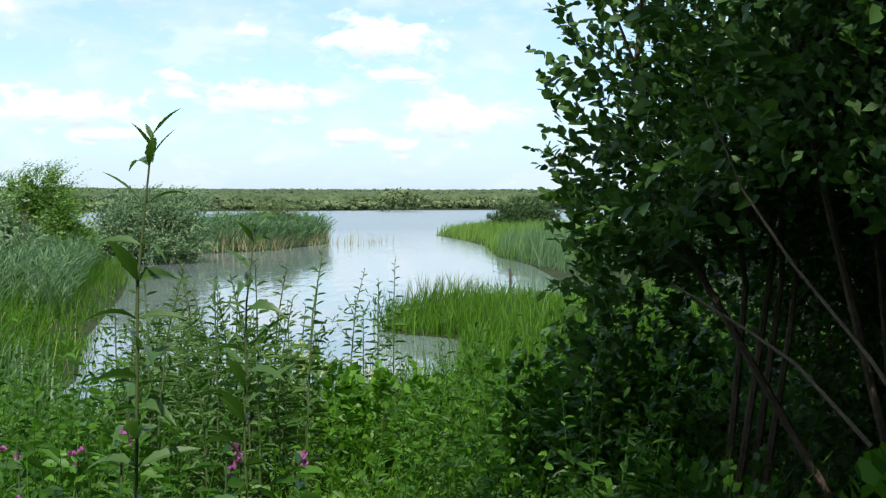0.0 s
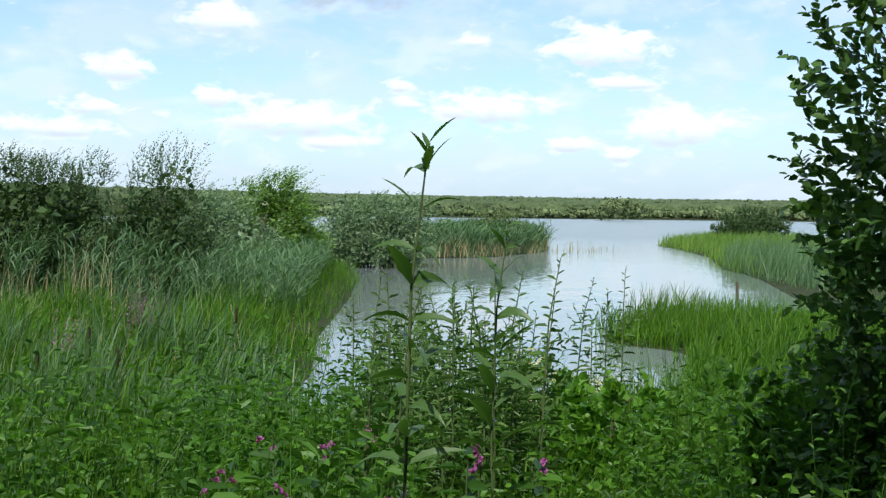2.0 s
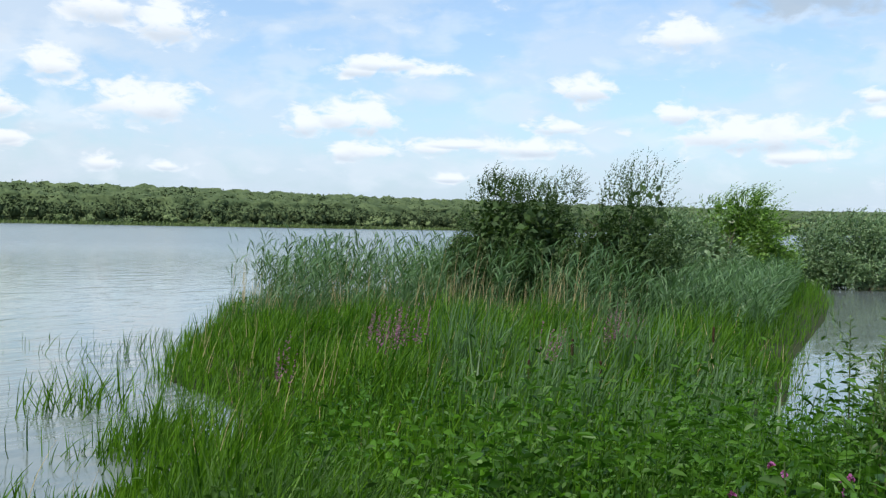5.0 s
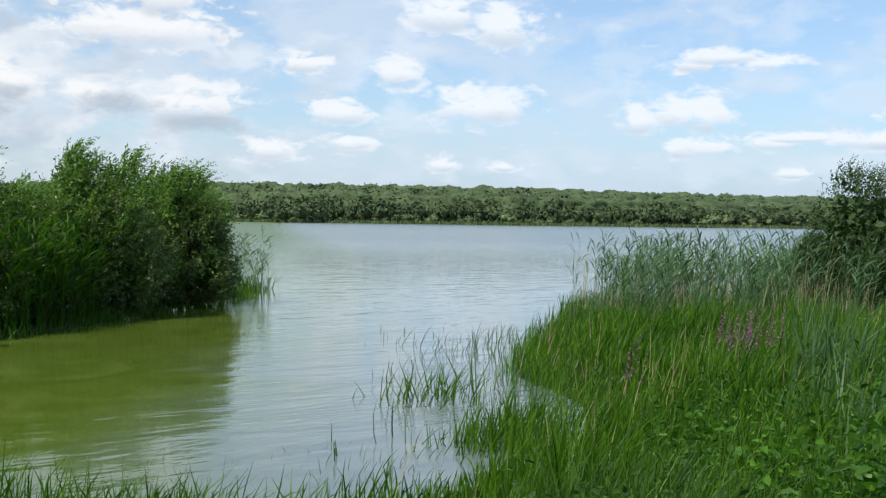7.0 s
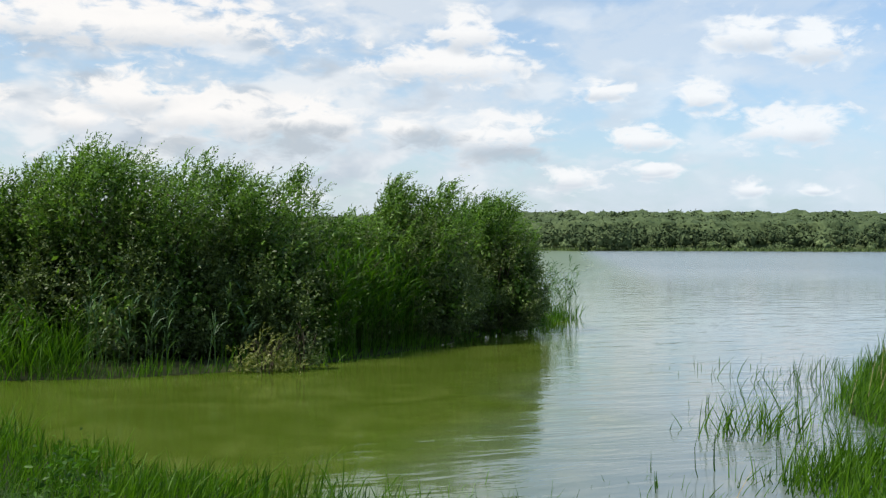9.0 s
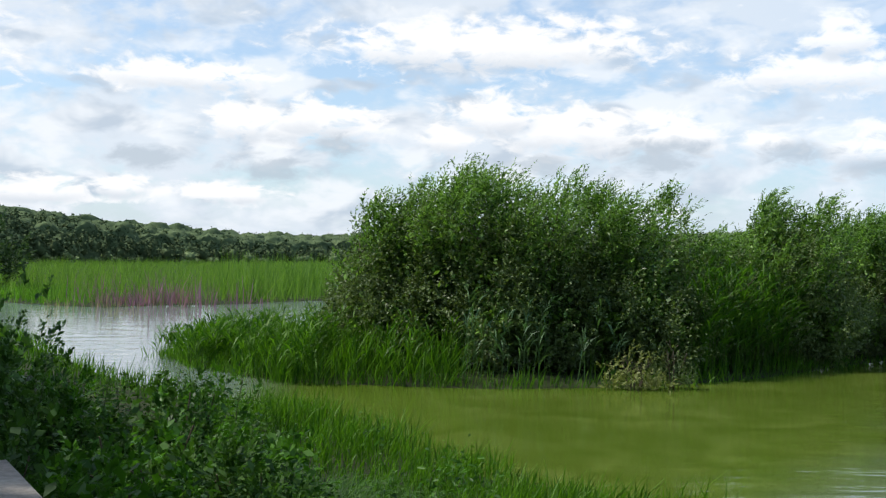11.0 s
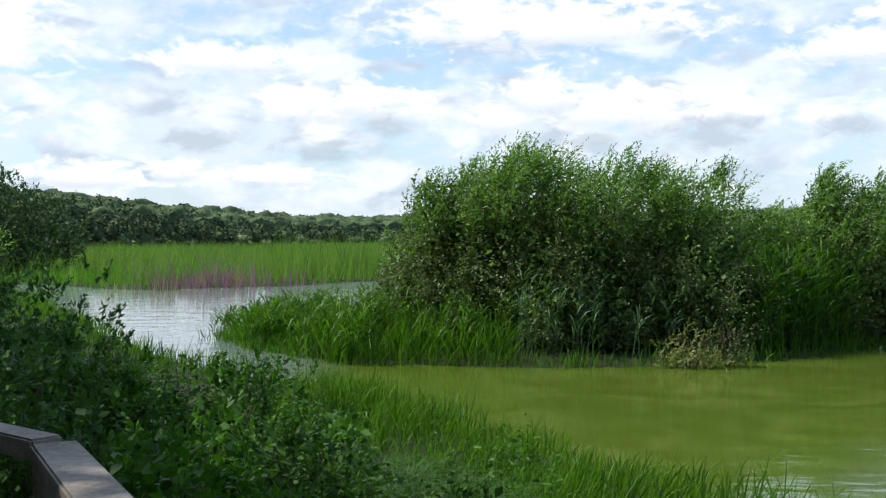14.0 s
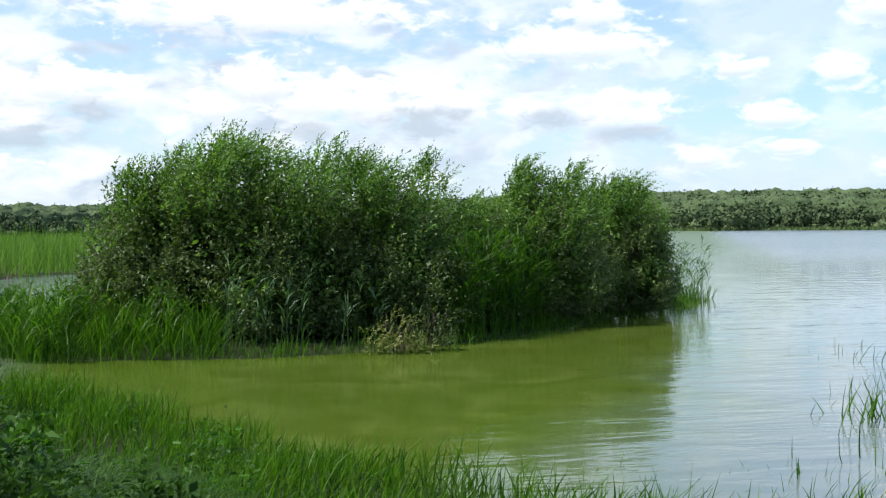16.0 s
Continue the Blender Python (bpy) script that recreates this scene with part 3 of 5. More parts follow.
def bush(name, x, y, w, d, h, turn, mat, count, leaf, label, category="bush", low=0.05, lean=0.25, limbs=5, seed=1, spiky=0.36, lobe_n=11, fill=170, per_shoot=12, shoot=(0.35, 0.75), thick=0.04, fill_size=None, ls=(0.20, 0.27), tufts=17, fold=None, spread=0.8, below=None, hollow=None):
    """A bush of upright leafy shoots on bent limbs: w wide, d deep, h high, turned about its foot."""
    z0 = float(land_height(np.array([[x, y]]))[0])
    thing = new(name)
    thing.matrix_world = pose(x, y, z0, 0, 0, turn)
    tagged(thing, label, category)
    rnd = random.Random(seed)
    stems(thing, w, d, h, limbs, rnd, thick)
    # the crown is a heap of several rounded masses
    lobes = []
    for i in range(lobe_n):
        a, r = math.tau * (i + rnd.random() * 0.7) / lobe_n * 2.4, math.sqrt((i + 0.5) / lobe_n) * 0.66
        zc = rnd.uniform(0.30, 0.62) * (1 - 0.25 * r)
        lobes.append((math.cos(a) * r * w / 2, math.sin(a) * r * d / 2, zc * h, rnd.uniform(*ls)))
    for i in range(7):
        a = math.tau * (i + rnd.random() * 0.5) / 7
        lobes.append((math.cos(a) * 0.34 * w, math.sin(a) * 0.34 * d, rnd.uniform(0.20, 0.28) * h, 0.16))
    lobes.append((0, 0, 0.48 * h, 0.34))
    q, q2 = Quads(), Quads()

    def keep(p):
        """Which points lie outside the hollow: its middle in the world and its half sizes."""
        if hollow is None:
            return np.ones(len(p), bool)
        m = np.array(thing.matrix_world)
        c = (p @ m[:3, :3].T + m[:3, 3] - np.array(hollow[0])) / np.array(hollow[1])
        return np.linalg.norm(c, axis=1) > 1

    count_per_lobe = count // len(lobes)
    wl = WIND @ np.array(pose(0, 0, 0, 0, 0, turn).to_3x3())
    for lx, ly, lz, lr in lobes:
        per = count_per_lobe
        semi = np.array([w * lr, d * lr, min(h * 0.46, max(lz - low, 0.1), (h - lz) * 0.92)])
        # shoots gather in tufts on the mass, with dark hollows between
        tuft = unit(RNG.normal(0, 1, (tufts, 3)))
        u = unit(tuft[RNG.integers(0, tufts, per)] + RNG.normal(0, 0.21, (per, 3)))
        shell = RNG.uniform(0.62, 1.0, (per, 1)) ** 0.5
        p = np.array([lx, ly, lz]) + u * shell * semi
        k = keep(p)
        p, u, per = p[k], u[k], int(k.sum())
        if per == 0:
            continue
        dirs = unit(u * 0.75 + np.array([0, 0, 1.0]) * (0.45 + spiky * RNG.random((per, 1))) + RNG.normal(0, 0.25, (per, 3)))
        ln = RNG.uniform(*shoot, per) * (h / 3.3) ** 0.5 * (0.75 + (p[:, 2] / h) * spiky)
        bend = wl[None] * lean * RNG.uniform(0.4, 1.4, (per, 1)) * (0.3 + p[:, 2:3] / h) + np.array([0, 0, -0.12])
        if below is None:
            shoots(q, p - dirs * ln[:, None] * 0.55, dirs, ln, bend, per_shoot, leaf[0], leaf[1], spread, fold)
        else:
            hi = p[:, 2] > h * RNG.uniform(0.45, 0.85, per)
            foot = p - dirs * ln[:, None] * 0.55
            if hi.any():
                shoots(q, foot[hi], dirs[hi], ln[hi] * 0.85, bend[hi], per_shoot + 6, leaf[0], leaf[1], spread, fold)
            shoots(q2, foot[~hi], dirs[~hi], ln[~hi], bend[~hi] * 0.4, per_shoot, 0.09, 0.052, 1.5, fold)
        # leaves deep in the crown
        u = unit(RNG.normal(0, 1, (fill, 3)))
        p = np.array([lx, ly, lz]) + u * semi * RNG.uniform(0.1, 0.72, (fill, 1))
        p = p[keep(p)]
        size = (fill_size or min(0.36, semi.min() * 0.7) if h < 5 else fill_size or 0.5) * RNG.uniform(0.4, 0.75, len(p))
        leaves(q, p, RNG.normal(0, 1, (len(p), 3)), size, size * 0.6, None)
    part("crown", q.mesh("crown", mat), mat, thing)
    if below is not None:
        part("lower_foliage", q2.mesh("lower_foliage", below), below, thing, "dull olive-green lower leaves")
    return thing


W_LEAF = (0.135, 0.036)
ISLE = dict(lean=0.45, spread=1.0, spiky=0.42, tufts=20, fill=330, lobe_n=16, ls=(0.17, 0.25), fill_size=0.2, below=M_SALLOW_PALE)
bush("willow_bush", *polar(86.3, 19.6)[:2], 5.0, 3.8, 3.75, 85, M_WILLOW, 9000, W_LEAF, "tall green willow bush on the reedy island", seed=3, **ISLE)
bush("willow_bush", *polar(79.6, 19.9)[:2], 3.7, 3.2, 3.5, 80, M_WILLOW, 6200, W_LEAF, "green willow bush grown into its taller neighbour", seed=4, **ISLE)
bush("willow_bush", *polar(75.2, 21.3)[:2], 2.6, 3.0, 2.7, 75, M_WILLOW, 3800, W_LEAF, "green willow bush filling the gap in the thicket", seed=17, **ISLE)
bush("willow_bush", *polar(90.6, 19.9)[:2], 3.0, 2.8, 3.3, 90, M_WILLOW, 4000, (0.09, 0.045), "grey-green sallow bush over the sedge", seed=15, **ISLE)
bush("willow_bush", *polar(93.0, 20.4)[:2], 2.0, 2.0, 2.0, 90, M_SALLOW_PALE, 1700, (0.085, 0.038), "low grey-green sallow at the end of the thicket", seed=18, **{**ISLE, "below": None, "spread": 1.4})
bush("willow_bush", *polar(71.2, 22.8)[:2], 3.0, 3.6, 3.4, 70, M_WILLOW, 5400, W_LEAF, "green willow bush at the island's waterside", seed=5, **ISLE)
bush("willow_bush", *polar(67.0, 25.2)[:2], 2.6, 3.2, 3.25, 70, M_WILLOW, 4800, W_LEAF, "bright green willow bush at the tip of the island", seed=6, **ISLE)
bush("low_sallow", *polar(78.95, 17.4)[:2], 1.15, 0.6, 0.78, 80, M_OLIVE, 130, (0.075, 0.028), "small pale sallow at the water's edge", seed=16, fill=10, lobe_n=5, thick=0.015)
bush("low_sallow", *polar(76.9, 17.7)[:2], 0.9, 0.5, 1.05, 80, M_SALLOW_PALE, 90, (0.07, 0.03), "small grey-green sallow leaning over the water", seed=19, fill=6, lobe_n=5, thick=0.012)
bush("sallow_bush", *polar(32.0, 24.0)[:2], 3.6, 3.0, 3.3, 30, M_SALLOW, 4600, (0.085, 0.036), "dark green sallow bush above the reeds", seed=8, shoot=(0.28, 0.5), fill=300, spread=1.2)
bush("sallow_bush", *polar(26.6, 23.0)[:2], 2.7, 2.4, 3.5, 25, M_SALLOW, 3000, (0.085, 0.034), "slender dark sallow with upright shoots", seed=9, spiky=0.9, fill=120, shoot=(0.3, 0.6))
bush("willow_bush", *polar(20.5, 34)[:2], 3.2, 3.0, 3.4, 20, M_WILLOW, 2600, (0.14, 0.045), "pale green willow bush blown by the wind", seed=11, lean=0.5, fill=260)
bush("silver_willow", *polar(15.4, 41)[:2], 5.2, 3.6, 3.0, 15, M_SILVER, 2400, (0.16, 0.055), "silvery wind-blown willow bush beside the creek", seed=12, lean=0.5, spiky=0.2, fill=520, fill_size=0.22, tufts=18)
bush("willow_bush", *polar(22.8, 30)[:2], 3.0, 3.0, 2.7, 20, M_SILVER, 1300, (0.14, 0.045), "greyish willow bush behind the reeds", seed=21, lean=0.6)
bush("reed_willow", *polar(9.0, 57)[:2], 3.6, 2.6, 2.5, 8, M_SALLOW_PALE, 1000, (0.16, 0.05), "low pale willow bush among the reeds", seed=13)
bush("spit_bush", *polar(-4.2, 100)[:2], 7.0, 5.0, 3.2, 0, M_SALLOW, 1200, (0.3, 0.11), "dark bush on the grassy spit", seed=14)

# the dense sallow beside the viewing place, and trees along the bank
NEAR_TREE = dict(tufts=46, fold=0.12, category="tree", lean=0.06, spiky=0.25, per_shoot=12, shoot=(0.2, 0.4), thick=0.022, fill_size=0.085)
CAVE = ((1.65, 4.6, 1.15), (1.2, 1.7, 1.0))       # the dark space under the boughs
sallow = bush("sallow_tree", 2.60, 5.3, 4.5, 3.6, 6.4, 20, M_SHADE, 6400, (0.086, 0.051), "dense dark sallow with broad leaves beside the viewing place", seed=31, limbs=7, lobe_n=24, fill=1500, low=0.0, hollow=CAVE, **NEAR_TREE)
bush("sallow_tree", 4.3, 3.6, 3.6, 3.4, 6.4, 60, M_SHADE, 1300, (0.09, 0.05), "dense dark sallow in the shade of the bank", seed=32, limbs=6, lobe_n=18, fill=650, low=0.0, hollow=CAVE, **NEAR_TREE)
bush("sallow_tree", 2.9, 7.7, 3.2, 3.0, 6.4, 10, M_SHADE, 2400, (0.09, 0.05), "dense dark sallow deep in the thicket", seed=38, limbs=6, lobe_n=18, fill=700, low=0.0, **NEAR_TREE)
bush("sallow_bush", *polar(-13.6, 5.9)[:2], 1.9, 1.5, 3.4, 0, M_SHADE, 1100, (0.085, 0.05), "leafy young sallow at the edge of the thicket", seed=37, limbs=4, lobe_n=12, fill=260, low=0.0, hollow=CAVE, **{**NEAR_TREE, "category": "bush", "fold": None})
for bare in ([(-20.9, -9.6, 3.5), (-19.1, -6.7, 3.6), (-16.0, -2.7, 3.8), (-13.8, 0.8, 4.0), (-12.2, 5.0, 4.2)], [(-19.2, -10.5, 3.6), (-16.1, -7.1, 3.8), (-14.1, -5.7, 3.9), (-10.9, -3.7, 4.2)]):
    bm = bmesh.new()
    tube(bm, [polar(a, r, EYE + r * math.tan(radians(el))) for a, el, r in bare], [0.007, 0.006, 0.005, 0.004, 0.003][:len(bare)], 6)
    ob = part("limb", bm, M_BARK, sallow, "bare pale branch")
    ob.matrix_parent_inverse = sallow.matrix_world.inverted()
bush("bank_tree", *polar(120.6, 18)[:2], 4.6, 4.4, 5.0, 30, M_SHADE, 5200, (0.10, 0.055), "dark leafy tree on the bank", "tree", seed=33, lean=0.06, limbs=5, lobe_n=18, fill=460, fill_size=0.42, spiky=0.05, tufts=20, spread=1.4, shoot=(0.2, 0.4), ls=(0.15, 0.22))
bush("bank_tree", *polar(126, 13)[:2], 4.0, 4.0, 4.6, 80, M_SHADE, 3200, (0.10, 0.055), "dark leafy tree over the waterside weeds", "tree", seed=34, lean=0.06, limbs=5, lobe_n=18, fill=400, fill_size=0.42, spiky=0.05, tufts=20, spread=1.4, shoot=(0.2, 0.4), ls=(0.15, 0.22))
bush("bank_bush", *polar(118.2, 24)[:2], 4.0, 4.0, 3.8, 10, M_WILLOW, 2400, (0.13, 0.045), "green willow bush at the end of the channel", seed=35, limbs=5)
bush("bank_bush", *polar(114.5, 60)[:2], 9, 9, 6.0, 10, M_SALLOW, 1800, (0.3, 0.11), "dark bush at the edge of the reed bed", seed=36)


def shade_tree(x, y, h, r, seed, low=0.24):
    """A tall tree out of view, added to shade the thicket, weeds and bank."""
    thing = new("unseen_shade_tree")
    thing.matrix_world = pose(x, y, float(land_height(np.array([[x, y]]))[0]), 0, 0, seed * 40)
    tagged(thing, "unseen leafy tree added to shade the viewing place and the bank", "tree")
    rnd = random.Random(seed)
    bm = bmesh.new()
    tube(bm, [(0, 0, -0.2), (0.05, 0.02, h * 0.25), (-0.05, 0.05, h * 0.5), (0.02, 0, h * 0.8)], [0.2, 0.16, 0.12, 0.03], 10)
    part("trunk", bm, M_BARK, thing)
    q = Quads()
    for _ in range(13):
        a = rnd.uniform(0, math.tau)
        rr = rnd.uniform(0.2, 0.65) * r
        c = Vector((math.cos(a) * rr, math.sin(a) * rr, h * rnd.uniform(low, 0.82)))
        bm = bmesh.new()
        s0 = Vector((0, 0, c.z * 0.7))
        tube(bm, [s0, s0.lerp(c, 0.5) + Vector((0, 0, 0.15)), c], [0.07, 0.05, 0.015], 6)
        part("limb", bm, M_BARK, thing)
        n = 85
        u = unit(RNG.normal(0, 1, (n, 3)))
        p = np.array(c) + u * RNG.uniform(0.2, 1, (n, 1)) ** 0.5 * np.array([r * 0.48, r * 0.48, h * 0.16])
        shoots(q, p, unit(u + [0, 0, 0.2]), np.full(n, 0.4), np.tile([0, 0, -0.2], (n, 1)), 7, 0.48, 0.28, 0.9, None)
    part("crown", q.mesh("crown", M_SALLOW), M_SALLOW, thing)


# added trees, each set where its shadow and sky-blocking are wanted
shade_tree(4.5, 1.0, 8.8, 2.4, 12, 0.6)
shade_tree(-10.6, -10.0, 9.4, 1.9, 11, 0.68)
shade_tree(-4.0, -6.6, 9.0, 2.8, 1)
shade_tree(2.4, -2.8, 10.5, 2.6, 2, 0.6)
shade_tree(1.9, -3.6, 8.5, 3.0, 9)
shade_tree(-8.7, -9.3, 9.0, 2.8, 4)
shade_tree(4.6, -0.6, 8.0, 2.6, 3)
shade_tree(4.4, -4.2, 9.0, 3.4, 5)
shade_tree(7.4, 1.8, 8.5, 3.2, 6)
shade_tree(7.5, 6.5, 8.5, 3.0, 8)
shade_tree(-1.0, -7.5, 9.5, 3.4, 7)


# ---- the wooded far shore ----
def woods(name, rows, mat, label, cards=150, blobs=1):
    """Trees side by side; rows of (azimuth, distance, foot height, tree height, crown width)."""
    q = Quads()
    na, nz = 7, 5
    th, ph = np.meshgrid(np.linspace(0, math.tau, na, endpoint=False), np.linspace(0.02, math.pi - 0.02, nz), indexing="ij")
    ball = np.stack([np.sin(ph) * np.cos(th), np.sin(ph) * np.sin(th), np.cos(ph)], -1).reshape(-1, 3)
    i, k = np.meshgrid(np.arange(na), np.arange(nz - 1), indexing="ij")
    bf = np.stack([i * nz + k, i * nz + k + 1, ((i + 1) % na) * nz + k + 1, ((i + 1) % na) * nz + k], -1).reshape(-1, 4)
    for az, dist, z0, h, w in rows:
        c = polar(az, dist, z0)
        for _ in range(blobs):
            off = RNG.normal(0, 0.14, 3) * np.array([w, w, h * 0.45]) * (blobs > 1)
            cc = c + np.array([0, 0, h * 0.5]) + off
            semi = np.array([w * 0.5, w * 0.5, h * 0.5 - abs(off[2]) * 0.5]) * RNG.uniform(0.8, 1.0)
            q.add(cc + ball * semi * 0.62 * RNG.uniform(0.82, 1.1, (len(ball), 1)), bf)
            n = cards // blobs
            u = unit(RNG.normal(0, 1, (n, 3)))
            u[:, 2] = np.abs(u[:, 2]) * np.where(RNG.random(n) < 0.8, 1, -1)
            sz = RNG.uniform(0.10, 0.22, n) * w
            leaves(q, cc + u * semi * RNG.uniform(0.55, 1.05, (n, 1)), unit(RNG.normal(0, 1.0, (n, 3))), sz, sz * 0.75, None)
    return stuff(name, q, mat, label, "woodland", True)


def canopy():
    """The wood on the hills: a sheet of crowns close together, with sprays of leaves standing out of it."""
    azs = [-14.0]
    while azs[-1] < 126:
        azs.append(azs[-1] + math.degrees(1.0 / far_profile(azs[-1])[0]))
    azs = np.array(azs)
    d0, e0 = far_profile(azs)
    face, deep = 12, 36
    v = np.concatenate([np.zeros(face), np.linspace(0, 1, deep) ** 1.2])[:, None]
    up = np.concatenate([np.linspace(0, 0.9, face), np.ones(deep)])[:, None]
    dist = d0 + 8 + v * 0.16 * d0 + np.minimum(up, 0.9) * 9
    arc = np.cumsum(np.radians(np.gradient(azs)) * d0)[None] + 0 * v
    z = (EYE + dist * np.tan(np.radians(e0)) * (0.60 + 0.37 * v ** 0.8)) * up
    along = (dist - d0) * 0.8 + 9.0 * up
    cell = 4.0
    ci, cj = np.floor(arc / cell).astype(int), np.floor(along / cell).astype(int)
    jit = RNG.random((int(ci.max()) + 4, int(cj.max()) + 4, 4))
    bump = np.zeros(arc.shape)
    for i in (-1, 0, 1):
        for j in (-1, 0, 1):
            t = jit[ci + i + 1, cj + j + 1]
            dx = (ci + i + 0.15 + 0.7 * t[..., 0]) * cell - arc
            dy = (cj + j + 0.15 + 0.7 * t[..., 1]) * cell - along
            r = cell * (0.6 + 0.35 * t[..., 2])
            bump = np.maximum(bump, np.sqrt(np.clip(1 - (dx * dx + dy * dy) / (r * r), 0, 1)) * (1.1 + 1.3 * t[..., 3] + 0.3 * (t[..., 3] > 0.9)))
    bump = bump * np.clip(up * 2.5, 0, 1)
    size = np.clip(330 / d0, 0.7, 1.25)
    z = np.maximum(z + (bump - 1.1) * size, -0.2) + RNG.normal(0, 0.28, z.shape)
    dist = dist - bump * (0.9 - 0.2 * v) + RNG.normal(0, 0.25, z.shape)
    aj = np.radians(azs)[None] + RNG.normal(0, 0.0006, z.shape)
    p = np.stack([-np.sin(aj) * dist, np.cos(aj) * dist, z], -1)
    nr, nc = z.shape
    i, k = np.meshgrid(np.arange(nr - 1), np.arange(nc - 1), indexing="ij")
    f = np.stack([i * nc + k, i * nc + k + 1, (i + 1) * nc + k + 1, (i + 1) * nc + k], -1)
    q = Quads().add(p, f)
    pick = RNG.integers(0, nr * nc, 36000)
    c = p.reshape(-1, 3)[pick] + RNG.normal(0, 0.2, (36000, 3)) - [0, 0, 0.15]
    sz = RNG.uniform(0.4, 0.95, 36000)
    leaves(q, c, RNG.normal(0, 1, (36000, 3)) + [0, 0, 0.6], sz, sz * 0.6, None)
    stuff("woodland", q, M_WOOD_FAR, "dark mixed woodland on the low hills across the lake", "woodland")


low_rows = []
az = -14.0
while az < 126:
    d0, e0 = far_profile(az)
    for _ in range(4):
        dd = d0 + RNG.uniform(-2, 9)
        if RNG.random() < 0.75:
            h = RNG.uniform(0.9, 4.6) * RNG.uniform(0.6, 1.3) * d0 / 400
            low_rows.append((az + RNG.uniform(-0.5, 0.5), dd, 0.2, h, h * RNG.uniform(1.1, 1.7)))
    az += math.degrees(4.8 / d0)
tree_rows = []
for back, share in ((7, 0.52), (16, 0.74), (30, 0.92), (48, 1.03)):
    az = -14.0
    while az < 126:
        d0, e0 = far_profile(az)
        dd = d0 + back * d0 / 380 + RNG.uniform(-3, 3)
        top = EYE + dd * math.tan(radians(float(e0))) * share * RNG.uniform(0.86, 1.04)
        w = RNG.uniform(4.6, 8.4) * d0 / 380
        h = min(top, w * 1.3)
        tree_rows.append((az, dd, top - h, h, w))
        az += math.degrees(w * 0.62 / dd)
canopy()
woods("woodland_edge", tree_rows, M_WOOD_FAR, "mixed leafy trees at the edge of the far wood", 120)
woods("shore_bushes", low_rows, M_WOOD_PALE, "pale green bushes along the far shore", 60)
woods("islet_trees", [(2.2 + o, 560, 0.2, h * 1.2, 10.0) for o, h in ((-0.7, 7.5), (-0.3, 9.5), (0.1, 10.5), (0.5, 9.0), (0.95, 6.5))], M_WOOD_PALE, "clump of grey-green trees on a far islet", 240, 3)
woods("shore_trees", [(61.0 + o, 352, 0.2, h, 7.5) for o, h in ((-0.9, 5.5), (-0.2, 7.5), (0.6, 7.0), (1.4, 5.0))], M_WOOD_FAR, "dark rounded trees on the far bank", 200, 3)


# ---- grass and reeds ----
def blade_field(name, p, h, w, mat, label, lean=0.18, bend=0.26, rows=3, floor=-0.25, category="grass", taper=0.0):
    p = p + RNG.normal(0, 0.14, p.shape)
    b = ground_points(p)
    b[:, 2] = np.maximum(b[:, 2], floor)
    k = len(b)
    clump = 0.78 + 0.42 * np.sin(p[:, 0] * 1.7 + np.sin(p[:, 1] * 1.3) * 2) * np.sin(p[:, 1] * 1.9 + 0.7 * p[:, 0])
    hh = RNG.uniform(0.55, 1.08, k) * h * clump
    if taper:
        hh = hh * np.clip(edge_distance(LAKE, p) / taper, 0.4, 1.0)
    wd = RNG.uniform(0.6, 1.2, k) * w
    ln = RNG.normal(0, lean, (k, 3)) * [1, 1, 0] + WIND * 0.03
    bd = RNG.normal(0, bend * 0.6, (k, 3)) * [1, 1, 0] + WIND * bend * RNG.uniform(0.2, 1.0, (k, 1))
    q = Quads()
    blades(q, b, hh, wd, ln, bd, rows)
    return stuff(name, q, mat, label, category)


def reeds(name, p, h, mat, label, leaf_n=6, size=1.0):
    """Upright reed stems with long drooping leaves on alternate sides."""
    b = ground_points(p)
    b[:, 2] = np.maximum(b[:, 2], -0.3)
    k = len(b)
    hh = RNG.uniform(0.55, 1.08, k) * h
    lean = RNG.normal(0, 0.08, (k, 3)) * [1, 1, 0] + WIND * 0.02
    bend = WIND * RNG.uniform(0.0, 0.10, (k, 1))
    q = Quads()
    blades(q, b, hh, np.full(k, 0.012 * size), lean, bend, 2)
    s = RNG.uniform(0.3, 1.0, (k, leaf_n))
    pos = b[:, None] + ((np.array([0, 0, 1.0]) + lean)[:, None] * s[..., None] + bend[:, None] * s[..., None] ** 2) * hh[:, None, None]
    n = k * leaf_n
    a = RNG.uniform(0, math.tau, n)
    d = np.stack([np.cos(a), np.sin(a), np.zeros(n)], 1) * 0.55 + WIND * 0.22 + np.array([0, 0, 0.9])
    ln = RNG.uniform(0.25, 0.48, n) * size
    leaves(q, pos.reshape(-1, 3), d, ln, RNG.uniform(0.016, 0.028, n) * size, None, 0.30)
    return stuff(name, q, mat, label, "reeds")


SEDGE_FIELD = [(-4.2, 7.6), (-4.4, 12.9), (-5.6, 16.8), (-9, 16.5), (-13.5, 14.5), (-15.2, 14.0), (-14.3, 12.9), (-12.6, 11.0), (-10.6, 9.0), (-9.5, 8.7), (-8.5, 8.2), (-7.5, 7.5), (-7.0, 6.8), (-6.5, 4.8), (-6.2, 3.6), (-4.4, 5.2)]
blade_field("sedge_grass", scatter(SEDGE_FIELD, 38000), 0.78, 0.019, M_SEDGE, "bright green sedge on the marshy peninsula", taper=1.2)
blade_field("sedge_grass", scatter([(-5.5, 16.5), (-7.4, 25), (-9.0, 31), (-11.3, 38), (-13, 38), (-11.4, 32), (-9.6, 25), (-8, 16.8)], 9000), 0.55, 0.018, M_SEDGE, "bright green sedge along the creek", rows=2)
